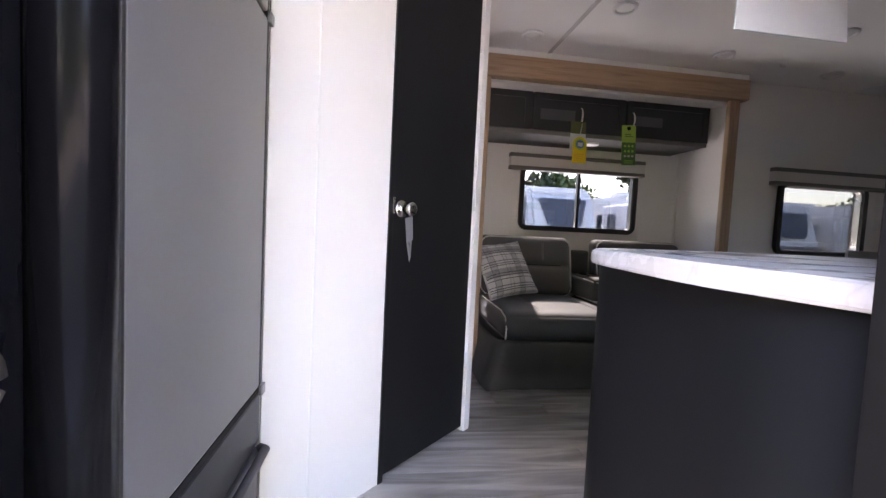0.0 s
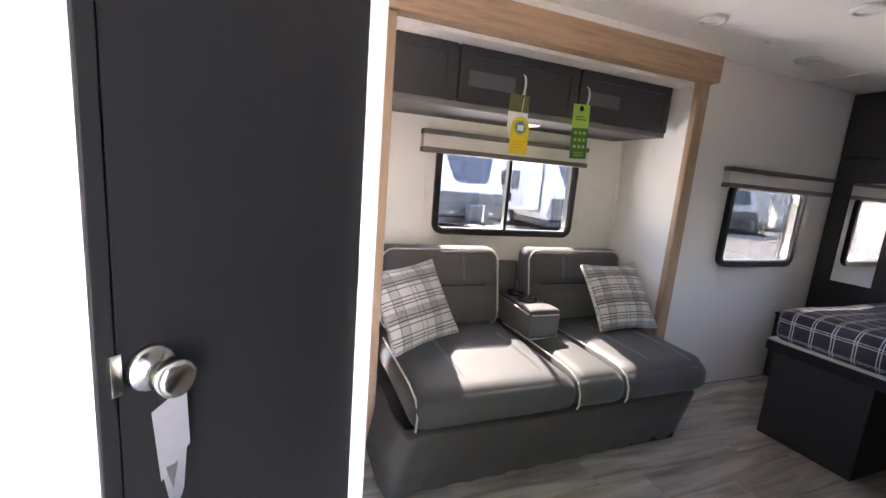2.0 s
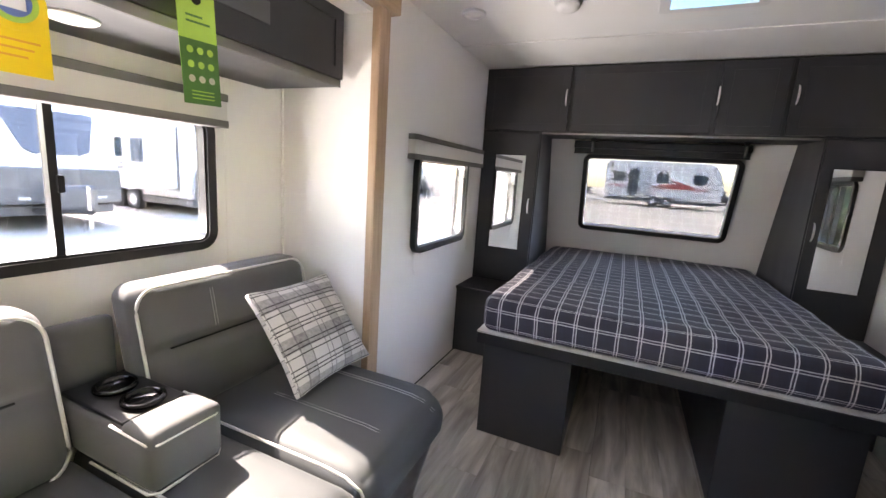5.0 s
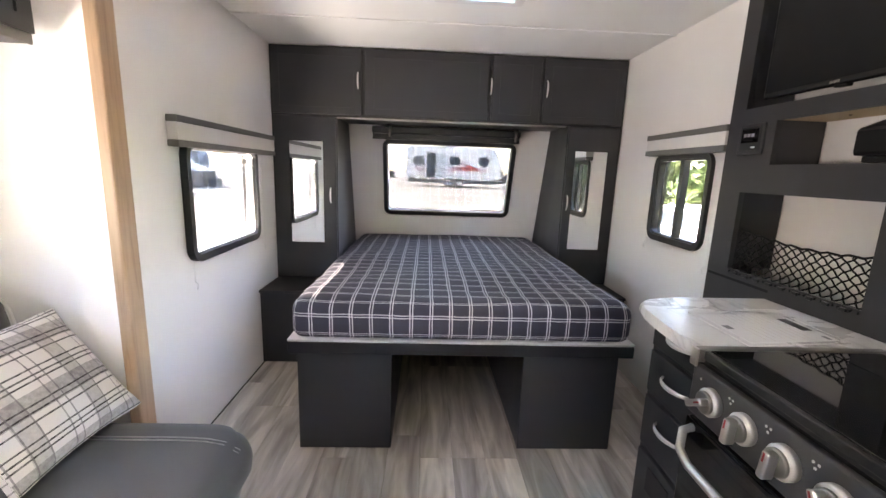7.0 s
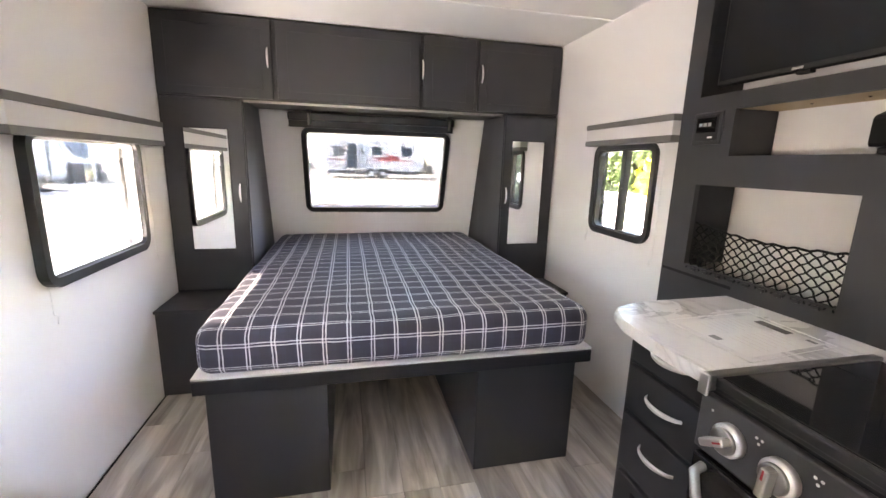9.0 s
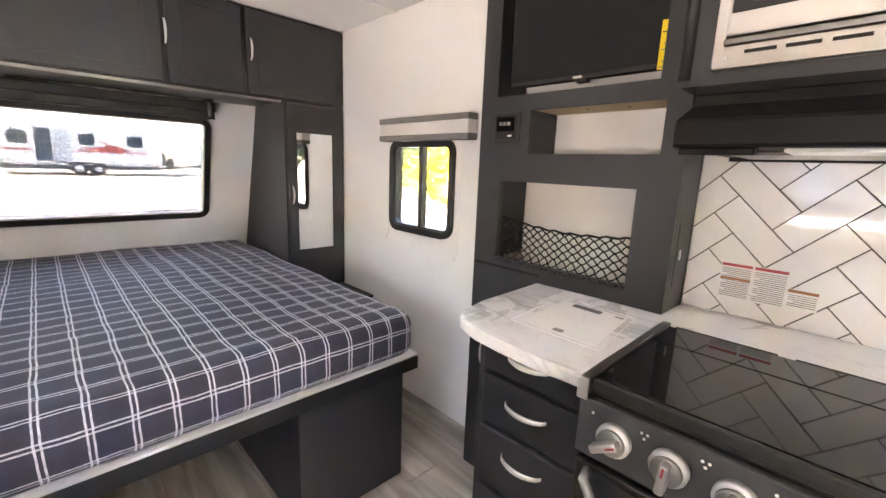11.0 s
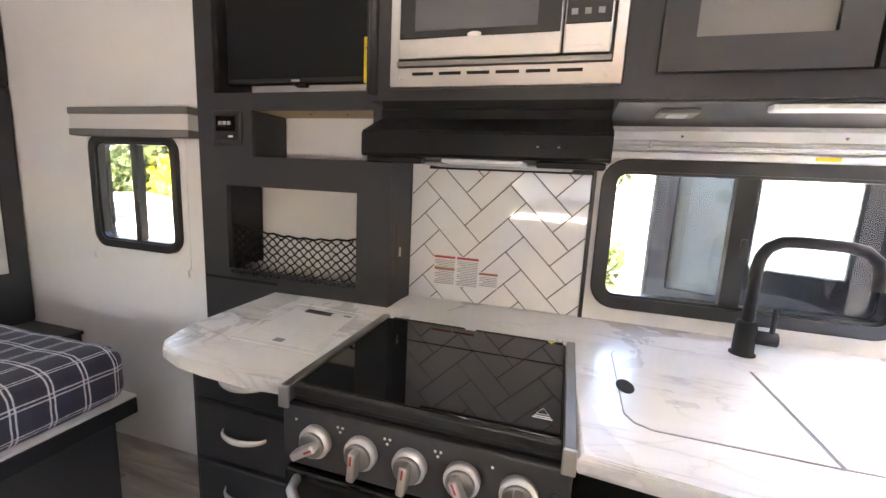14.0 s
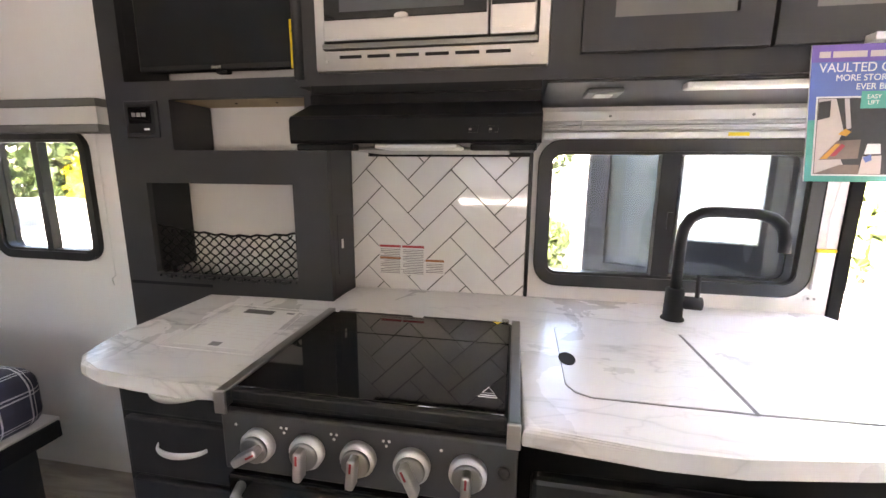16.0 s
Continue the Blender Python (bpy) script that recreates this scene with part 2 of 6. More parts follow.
def plaid(name, ground, bands, lines, rough=0.85, warp=0.004, spec=0.25):
    """Cloth with bands and lines in both directions of its own UVs (metres). bands/lines: (axis, period, start, width, colour, strength)."""
    n = Nodes(name)
    uv = n.coords("UV")
    wob = n.noise(uv, 9, 2)
    sep = n.add("ShaderNodeSeparateXYZ")
    n.tree.links.new(uv, sep.inputs[0])
    ax = [n.math("ADD", sep.outputs[i], n.math("MULTIPLY", n.math("SUBTRACT", wob, 0.5), warp)) for i in (0, 1)]
    weave = n.noise(uv, 600, 2)
    slub = n.noise(uv, 70, 3, 0.6)
    c = n.mix(weave, [g * 0.85 for g in ground], [min(1, g * 1.12) for g in ground])
    for axis, period, start, width, col, strength in bands + lines:
        ph = n.math("MODULO", n.math("ADD", ax[axis], 100.0 - start), period)
        mask = n.math("MULTIPLY", n.math("LESS_THAN", ph, width), strength)
        mask = n.math("MULTIPLY", mask, n.math("ADD", 0.25, n.math("MULTIPLY", slub, 1.3)))
        c = n.mix(mask, c, col)
    return n.done(c, rough, 0, weave, 0.3, 0.001, sheen=0.05, spec=spec)


WHITE_L = (0.70, 0.68, 0.70)
BEDPLAID = plaid("navy_plaid_cloth", (0.030, 0.029, 0.052),
                 [(0, 0.088, 0.026, 0.031, (0.024, 0.021, 0.036), 0.6), (1, 0.088, 0.026, 0.031, (0.023, 0.020, 0.034), 0.5)],
                 [(a, 0.088, s, 0.0046, WHITE_L, 0.88 - 0.12 * a) for a in (0, 1) for s in (0.0, 0.0118)], rough=0.6, warp=0.011, spec=0.45)
INK, GREYB = (0.028, 0.024, 0.028), (0.13, 0.122, 0.13)
PILPLAID = plaid("white_plaid_cloth", (0.62, 0.59, 0.57),
                 [(0, 0.17, 0.095, 0.055, GREYB, 0.60), (1, 0.19, 0.095, 0.05, GREYB, 0.40)],
                 [(0, 0.17, s, 0.0048, INK, 0.95) for s in (0.0, 0.014, 0.032, 0.075, 0.098, 0.115)]
                 + [(1, 0.19, s, 0.0042, GREYB, 0.75) for s in (0.02, 0.045, 0.098, 0.142)])


def foliage(name, a, b):
    n = Nodes(name)
    geo = n.tree.nodes.new("ShaderNodeNewGeometry")
    c = n.mix(geo.outputs["Random Per Island"], a, b)
    n.bsdf.inputs["Transmission Weight"].default_value = 0.0
    return n.done(c, 0.55)


LEAF = foliage("leaf_green", (0.05, 0.082, 0.028), (0.14, 0.20, 0.06))
LEAFY = foliage("leaf_yellow", (0.55, 0.42, 0.02), (0.75, 0.66, 0.05))
LEAFD = foliage("leaf_dark", (0.028, 0.044, 0.020), (0.07, 0.095, 0.04))


def ground_mat():
    n = Nodes("pale_gravel")
    v = n.coords("Object")
    a, b = n.noise(v, 0.25, 4), n.noise(v, 25, 3)
    c = n.mix(a, (0.34, 0.32, 0.285), (0.44, 0.415, 0.38))
    c = n.mix(n.math("MULTIPLY", b, 0.5), c, (0.34, 0.315, 0.28))
    return n.done(c, 0.9, 0, b, 0.5, 0.02)


GROUND = ground_mat()


def glass_mat(name, tint):
    n = Nodes(name)
    tr = n.add("ShaderNodeBsdfTransparent")
    tr.inputs[0].default_value = (tint * 0.97, tint * 1.02, tint * 1.04, 1)
    gl = n.add("ShaderNodeBsdfGlossy", Roughness=0.02)
    lw = n.add("ShaderNodeLayerWeight", Blend=0.5)
    gloss = n.math("ADD", 0.03, n.math("MULTIPLY", n.math("POWER", lw.outputs["Facing"], 4.0), 0.5))
    mix = n.tree.nodes.new("ShaderNodeMixShader")
    n.put(mix.inputs[0], gloss)
    n.tree.links.new(tr.outputs[0], mix.inputs[1])
    n.tree.links.new(gl.outputs[0], mix.inputs[2])
    n.tree.links.new(mix.outputs[0], n.tree.nodes["Material Output"].inputs[0])
    return n.mat


# each glass tint is chosen to dim the overbright view outside
GLASS = glass_mat("window_glass", 0.30)
DIMGLASS = glass_mat("view_dimming_glass", 0.122)
MIRROR = paint("mirror_silver", (0.88, 0.89, 0.89), 0.02, 1.0, var=0.0, bump=0.0, rvar=0.0)


# ---- mesh helpers ----
def bm_new():
    return bmesh.new()


def box(bm, x0, x1, y0, y1, z0, z1):
    vs = [bm.verts.new(p) for p in ((x0, y0, z0), (x1, y0, z0), (x1, y1, z0), (x0, y1, z0), (x0, y0, z1), (x1, y0, z1), (x1, y1, z1), (x0, y1, z1))]
    for f in ((0, 3, 2, 1), (4, 5, 6, 7), (0, 1, 5, 4), (1, 2, 6, 5), (2, 3, 7, 6), (3, 0, 4, 7)):
        bm.faces.new([vs[i] for i in f])
    return bm


def rbox(x0, x1, y0, y1, z0, z1, r=0.003, seg=2):
    bm = box(bm_new(), min(x0, x1), max(x0, x1), min(y0, y1), max(y0, y1), min(z0, z1), max(z0, z1))
    if r:
        bmesh.ops.bevel(bm, geom=bm.edges[:], offset=r, segments=seg, profile=0.5, affect="EDGES", clamp_overlap=True)
    return bm


def link(name, bm, material, smooth=False):
    bmesh.ops.recalc_face_normals(bm, faces=bm.faces[:])
    me = bpy.data.meshes.new(name)
    bm.to_mesh(me)
    bm.free()
    me.materials.append(material)
    if smooth:
        for p in me.polygons:
            p.use_smooth = True
    return new(name, me)


def part(name, bm, material, parent, label="", smooth=False):
    ob = link(name, bm, material, smooth)
    ob.parent = parent
    if parent.parent is None:
        ob.matrix_parent_inverse = parent.matrix_basis.inverted()
    if label:
        ob["label"] = label
    return ob


def thing(name, at, label, category, group="", kind=""):
    ob = new(name)
    ob.empty_display_size = 0.05
    ob.location = at
    bpy.context.view_layer.update()
    ob.matrix_basis = Matrix.Translation(at)
    return tagged(ob, label, category, group, kind)


def solid(name, bm, material, label, category, group="", kind="", smooth=False):
    return tagged(link(name, bm, material, smooth), label, category, group, kind)


def rr_outline(w, h, r, seg=6):
    pts = []
    for cx, cy, a0 in ((w / 2 - r, h / 2 - r, 0), (-w / 2 + r, h / 2 - r, 90), (-w / 2 + r, -h / 2 + r, 180), (w / 2 - r, -h / 2 + r, 270)):
        for i in range(seg + 1):
            a = radians(a0 + 90 * i / seg)
            pts.append((cx + r * math.cos(a), cy + r * math.sin(a)))
    return pts


def ring(w, h, r, border, d0, d1, m, seg=6):
    """A rounded frame in local x (across) and z (up), from depth d0 to d1 along local y, placed by m."""
    bm = bm_new()
    outer, inner = rr_outline(w, h, r, seg), rr_outline(w - 2 * border, h - 2 * border, max(r - border, 0.004), seg)
    n = len(outer)
    layers = []
    for pts, d in ((outer, d0), (outer, d1 - 0.003), ([(x * (1 - 0.004 / w), y * (1 - 0.004 / h)) for x, y in outer], d1), (inner, d1), (inner, d0)):
        layers.append([bm.verts.new(m @ Vector((x, d, y))) for x, y in pts])
    layers.append(layers[0])
    for a, b in zip(layers, layers[1:]):
        for i in range(n):
            bm.faces.new((a[i], a[(i + 1) % n], b[(i + 1) % n], b[i]))
    return bm


def plate(w, h, r, d0, d1, m, seg=5):
    """A rounded plate in local x and z, thick along local y."""
    bm = bm_new()
    pts = rr_outline(w, h, r, seg)
    a = [bm.verts.new(m @ Vector((x, d0, y))) for x, y in pts]
    b = [bm.verts.new(m @ Vector((x, d1, y))) for x, y in pts]
    bm.faces.new(a), bm.faces.new(b[::-1])
    for i in range(len(pts)):
        j = (i + 1) % len(pts)
        bm.faces.new((a[i], b[i], b[j], a[j]))
    return bm


def prism(pts, z0, z1, r=0.0, seg=2):
    """An upright prism over a plan polygon."""
    bm = bm_new()
    a, b = [bm.verts.new((x, y, z0)) for x, y in pts], [bm.verts.new((x, y, z1)) for x, y in pts]
    bm.faces.new(a[::-1])
    top = bm.faces.new(b)
    for i in range(len(pts)):
        j = (i + 1) % len(pts)
        bm.faces.new((a[i], a[j], b[j], b[i]))
    if r:
        es = [e for e in bm.edges if abs(e.verts[0].co.z - e.verts[1].co.z) < 1e-6]
        bmesh.ops.bevel(bm, geom=es, offset=r, segments=seg, profile=0.5, affect="EDGES")
    return bm


def tube(pts, r, sides=8, closed=False, bm=None):
    """A round bar along a line of points."""
    bm = bm or bm_new()
    pts = [Vector(p) for p in pts]
    n = len(pts)
    rings = []
    up = Vector((0.13, 0.21, 0.97))
    for i, p in enumerate(pts):
        d = (pts[(i + 1) % n] - pts[i - 1]) if closed else (pts[min(i + 1, n - 1)] - pts[max(i - 1, 0)])
        d.normalize()
        s = d.cross(up)
        s = s.normalized() if s.length > 1e-4 else Vector((1, 0, 0))
        t = d.cross(s)
        rings.append([bm.verts.new(p + r * (math.cos(2 * math.pi * k / sides) * s + math.sin(2 * math.pi * k / sides) * t)) for k in range(sides)])
    for i in range(n if closed else n - 1):
        a, b = rings[i], rings[(i + 1) % n]
        for k in range(sides):
            bm.faces.new((a[k], a[(k + 1) % sides], b[(k + 1) % sides], b[k]))
    if not closed:
        bm.faces.new(rings[0][::-1]), bm.faces.new(rings[-1])
    return bm


def lathe(profile, m, sides=24):
    """A turned shape: (radius, height) pairs round local z."""
    bm = bm_new()
    rings = [[bm.verts.new(m @ Vector((r * math.cos(2 * math.pi * k / sides), r * math.sin(2 * math.pi * k / sides), z))) for k in range(sides)] for r, z in profile]
    for a, b in zip(rings, rings[1:]):
        for k in range(sides):
            bm.faces.new((a[k], a[(k + 1) % sides], b[(k + 1) % sides], b[k]))
    bm.faces.new(rings[0][::-1]), bm.faces.new(rings[-1])
    return bm


def arc(c, r, a0, a1, n, u, v):
    """Points on an arc round c in the plane of u and v, degrees."""
    c, u, v = Vector(c), Vector(u), Vector(v)
    return [c + r * (math.cos(radians(a0 + (a1 - a0) * i / n)) * u + math.sin(radians(a0 + (a1 - a0) * i / n)) * v) for i in range(n + 1)]


def bow_handle(a, b, out, rise, r=0.005, flat=0.011):
    """A curved flat strap pull from a to b that stands off along out."""
    a, b, out = Vector(a), Vector(b), Vector(out)
    side = (b - a).cross(out).normalized()
    bm = bm_new()
    rows = []
    n = 16
    for i in range(n + 1):
        t = i / n
        h = rise * min(1.0, math.sin(math.pi * t) ** 0.55)
        c = a.lerp(b, t) + out * h
        w = flat * (0.62 + 0.38 * math.sin(math.pi * t)) / 2
        k = r * 0.5
        rows.append([bm.verts.new(c + side * u + out * v) for u, v in ((-w, -k), (-w, k * 0.3), (-w * 0.6, k), (w * 0.6, k), (w, k * 0.3), (w, -k))])
    for p, q in zip(rows, rows[1:]):
        for j in range(6):
            bm.faces.new((p[j], p[(j + 1) % 6], q[(j + 1) % 6], q[j]))
    bm.faces.new(rows[0][::-1]), bm.faces.new(rows[-1])
    return bm


def puffy(w, d, h, r, m, cuts=14, puff=(0, 0, 0), shape=None, power=1.7):
    """An upholstered block: rounded box with swelling faces, centred, placed by m, with UVs in metres."""
    bm = bm_new()
    bmesh.ops.create_cube(bm, size=2)
    bmesh.ops.subdivide_edges(bm, edges=bm.edges[:], cuts=cuts, use_grid_fill=True)
    uvl = bm.loops.layers.uv.new("UVMap")
    half = Vector((w / 2, d / 2, h / 2))
    flat = {}
    for v in bm.verts:
        q = Vector([math.copysign(1 - (1 - abs(c)) ** power, c) for c in v.co])
        p = Vector([q[i] * half[i] for i in range(3)])
        inner = Vector([max(-half[i] + r, min(half[i] - r, p[i])) for i in range(3)])
        off = p - inner
        flat[v] = p.copy()
        res = inner + off.normalized() * r if off.length > 1e-6 else p
        for i in range(3):
            if abs(v.co[i]) > 0.999:
                j, k = (i + 1) % 3, (i + 2) % 3
                res[i] += math.copysign(puff[i] * (1 - q[j] ** 2) * (1 - q[k] ** 2), v.co[i])
        if shape:
            res = shape(res, q)
        v.co = res
    for f in bm.faces:
        nrm = [abs(sum(v.co[i] / half[i] for v in f.verts)) for i in range(3)]
        p0 = [sum(flat[v][i] for v in f.verts) / len(f.verts) / half[i] for i in range(3)]
        axis = max(range(3), key=lambda i: abs(p0[i]))
        for lp in f.loops:
            p = flat[lp.vert]
            if axis == 0:
                uv = (p.y, math.copysign(half.x, p.x) + math.copysign(p.z - half.z, -p.x) * (1 if p.x > 0 else -1) * -1)
                uv = (p.y, -half.x + p.z - half.z if p.x < 0 else half.x - p.z + half.z)
            elif axis == 1:
                uv = (half.y - p.z + half.z if p.y > 0 else -half.y + p.z - half.z, p.x)
            else:
                uv = (p.y, p.x)
            lp[uvl].uv = uv
    bmesh.ops.transform(bm, matrix=m, verts=bm.verts[:])
    return bm


def wall_cells(axis, a0, a1, b0, b1, z0, z1, holes):
    """A wall with thickness a0..a1 across, b0..b1 along and holes (b, b, z, z) right through it."""
    bm = bm_new()
    bs = sorted({b0, b1, *[h[0] for h in holes], *[h[1] for h in holes]})
    zs = sorted({z0, z1, *[h[2] for h in holes], *[h[3] for h in holes]})
    cell = {(i, j): not any(h[0] - 1e-6 <= bs[i] and bs[i + 1] <= h[1] + 1e-6 and h[2] - 1e-6 <= zs[j] and zs[j + 1] <= h[3] + 1e-6 for h in holes)
            for i in range(len(bs) - 1) for j in range(len(zs) - 1)}

    def pt(a, b, z):
        return (a, b, z) if axis == "x" else (b, a, z)

    def quad(*ps):
        bm.faces.new([bm.verts.new(p) for p in ps])

    for (i, j), full in cell.items():
        if not full:
            continue
        p, q, lo, hi = bs[i], bs[i + 1], zs[j], zs[j + 1]
        for a in (a0, a1):
            quad(pt(a, p, lo), pt(a, q, lo), pt(a, q, hi), pt(a, p, hi))
        for key, b in (((i - 1, j), p), ((i + 1, j), q)):
            if not cell.get(key, False):
                quad(pt(a0, b, lo), pt(a1, b, lo), pt(a1, b, hi), pt(a0, b, hi))
        for key, z in (((i, j - 1), lo), ((i, j + 1), hi)):
            if not cell.get(key, False):
                quad(pt(a0, p, z), pt(a1, p, z), pt(a1, q, z), pt(a0, q, z))
    bmesh.ops.remove_doubles(bm, verts=bm.verts[:], dist=1e-5)
    return bm


# ---- structure ----
KY, SY, SLY, CZ = 0.60, 3.045, 3.49, 2.105


def structure(name, bm, material, label, category):
    return solid(name, bm, material, label, category, kind="structure")


floor = structure("floor", box(bm_new(), -0.65, 5.35, 0.55, 3.54, -0.09, -0.005), DARKGAP, "grey oak vinyl plank floor", "floor")
structure("wall_kitchen", wall_cells("y", 0.55, KY, -0.65, 5.35, -0.09, 2.16,
          [(0.02, 0.745, 0.0, 1.95), (0.862, 1.593, 0.984, 1.39), (3.282, 3.738, 0.977, 1.43)]), WALL, "off-white vinyl panelled side wall with windows", "wall")
structure("wall_sofa_side", wall_cells("y", SY, SY + 0.05, -0.65, 5.35, -0.09, 2.16,
          [(0.86, 2.70, -0.09, 1.95), (3.210, 3.920, 0.877, 1.392)]), WALL, "off-white vinyl side wall with slide-out opening", "wall")
structure("wall_slide_back", wall_cells("y", SLY, SLY + 0.05, 0.90, 2.80, -0.09, 2.0, [(1.352, 2.308, 0.972, 1.45)]), WALL, "off-white slide-out rear wall with a window", "wall")
structure("wall_slide_end", box(bm_new(), 2.695, 2.80, SY + 0.05, SLY, -0.09, 2.0), WALL, "off-white slide-out end wall", "wall")
structure("wall_slide_start", box(bm_new(), 0.90, 0.935, SY + 0.05, SLY, -0.09, 2.0), WALL, "off-white slide-out end wall", "wall")
structure("ceiling_slide", box(bm_new(), 0.935, 2.695, SY + 0.05, SLY, 1.945, 2.0), CEIL, "white slide-out ceiling", "ceiling")
structure("wall_rear", box(bm_new(), -0.70, -0.65, 0.55, 3.095, -0.09, 2.16), WALL, "plain white rear wall", "wall")
cb = bm_new()
box(cb, -0.65, 3.05, KY, SY, CZ, CZ + 0.05)
box(cb, 3.05, 3.42, KY, 1.57, CZ, CZ + 0.05)
box(cb, 3.05, 3.42, 1.93, SY, CZ, CZ + 0.05)
box(cb, 3.42, 5.30, KY, SY, CZ, CZ + 0.05)
structure("ceiling", cb, CEIL, "white vinyl trailer ceiling with flat panels", "ceiling")
structure("ceiling_seam", rbox(1.285, 1.310, KY, 2.93, CZ - 0.004, CZ - 0.0005, 0.001), SEAMM, "thin pale ceiling batten", "trim")
structure("ceiling_seam", rbox(3.735, 3.765, KY, SY, CZ - 0.008, CZ - 0.0005, 0.003), CEIL, "thin pale ceiling batten", "trim")


def head_x(z):
    return 5.02 + (0.73 - z) * 0.326


hb = wall_cells("x", 0.0, 0.05, KY, SY, -0.09, 2.1, [(1.27, 2.31, 0.955, 1.55)])
for v in hb.verts:
    v.co.x += head_x(v.co.z)
structure("wall_head", hb, WALL, "sloping off-white front wall behind the bed", "wall")

# angled bathroom wall, from the refrigerator to the slide-out
A, B = Vector((-0.01, 1.435, 0)), Vector((0.705, 2.155, 0))
DIAG = (B - A).normalized()
AM = Matrix(((DIAG.x, -DIAG.y, 0, A.x), (DIAG.y, DIAG.x, 0, A.y), (0, 0, 1, 0), (0, 0, 0, 1)))
LA = (B - A).length
D0 = 0.450
wa = wall_cells("y", 0.0, 0.04, 0.0, LA, -0.005, CZ, [(D0, LA - 0.028, -0.005, 2.0)])
bmesh.ops.transform(wa, matrix=AM, verts=wa.verts[:])
structure("wall_bath", wa, WALL, "angled white vinyl bathroom wall", "wall")
sb = rbox(0.150, 0.158, -0.003, 0.0, 0, CZ, 0.001)
bmesh.ops.transform(sb, matrix=AM, verts=sb.verts[:])
structure("trim_seam", sb, WHITEP, "thin white wall seam strip", "trim")
structure("wall_bath_side", box(bm_new(), 0.67, 0.715, 2.175, SY, 0, CZ), WALL, "short white wall beside the slide-out", "wall")
jb = rbox(LA - 0.026, LA + 0.018, -0.012, 0.05, -0.004, CZ - 0.002, 0.004)
bmesh.ops.transform(jb, matrix=AM, verts=jb.verts[:])
structure("trim_jamb", jb, WHITEP, "white corner trim beside the bathroom door", "trim")

bath_door = thing("door_1", AM @ Vector((D0, 0, 0)), "closed matt black bathroom door with a nickel knob", "door", kind="structure")


def am(bm):
    bmesh.ops.transform(bm, matrix=AM, verts=bm.verts[:])
    return bm


part("jamb", am(rbox(D0, D0 + 0.022, -0.006, 0.035, 0.0, 2.0, 0.002)), DOORM, bath_door)
part("leaf", am(rbox(D0 + 0.027, LA - 0.031, 0.002, 0.034, 0.02, 1.99, 0.002)), DOORM, bath_door)
part("strike_plate", am(rbox(D0 + 0.014, D0 + 0.027, -0.009, 0.001, 0.985, 1.040, 0.001)), KNOBM, bath_door, "nickel latch plate")
for hz in (0.30, 1.02, 1.72):
    part("hinge", am(tube([(LA - 0.033, -0.006, hz), (LA - 0.033, -0.006, hz + 0.075)], 0.006, 8)), WHITEP, bath_door, "white painted hinge", True)
KM = AM @ Matrix.Translation((D0 + 0.066, 0.002, 1.003)) @ Matrix.Rotation(radians(90), 4, "X")
part("knob", lathe([(0.033, 0), (0.033, 0.004), (0.028, 0.010), (0.013, 0.013), (0.012, 0.026), (0.016, 0.032), (0.025, 0.040), (0.0265, 0.052), (0.024, 0.060), (0.018, 0.063)], KM), KNOBM, bath_door, "round satin nickel knob", True)

# slide-out surround of oak
structure("trim_header", rbox(0.785, 2.764, 2.915, SY - 0.001, 1.925, 2.064, 0.006), WOODX, "light oak header over the slide-out", "trim")
structure("trim_crown", rbox(0.785, 2.764, 2.93, SY - 0.001, 2.0645, CZ - 0.0005, 0.004), WHITEP, "white cove above the oak header", "trim")
structure("trim_post", rbox(0.79, 0.925, 2.93, SY - 0.001, 0.0, 1.924, 0.006), WOODZ, "light oak slide-out post", "trim")
structure("trim_post", rbox(2.635, 2.712, 2.93, 2.970, 0.0, 1.924, 0.006), WOODZ, "light oak slide-out post", "trim")
structure("trim_backing", box(bm_new(), 2.652, 2.700, 2.9705, 3.0945, 0.0, 1.924), WALL, "white backing behind the oak post", "trim")
structure("trim_strip", rbox(0.925, 2.645, 2.98, 3.09, 1.905, 1.924, 0.002), WHITEP, "pale strip under the oak header", "trim")
for x in (1.275, 2.385):
    structure("wall_seam", rbox(x, x + 0.01, SLY - 0.003, SLY - 0.0003, 0.5, 1.60, 0.001), WALL, "thin wall seam strip", "trim")
structure("wall_seam", rbox(2.683, 2.6945, SLY - 0.012, SLY - 0.0005, 0.0, 1.944, 0.003), WALL, "corner strip", "trim")


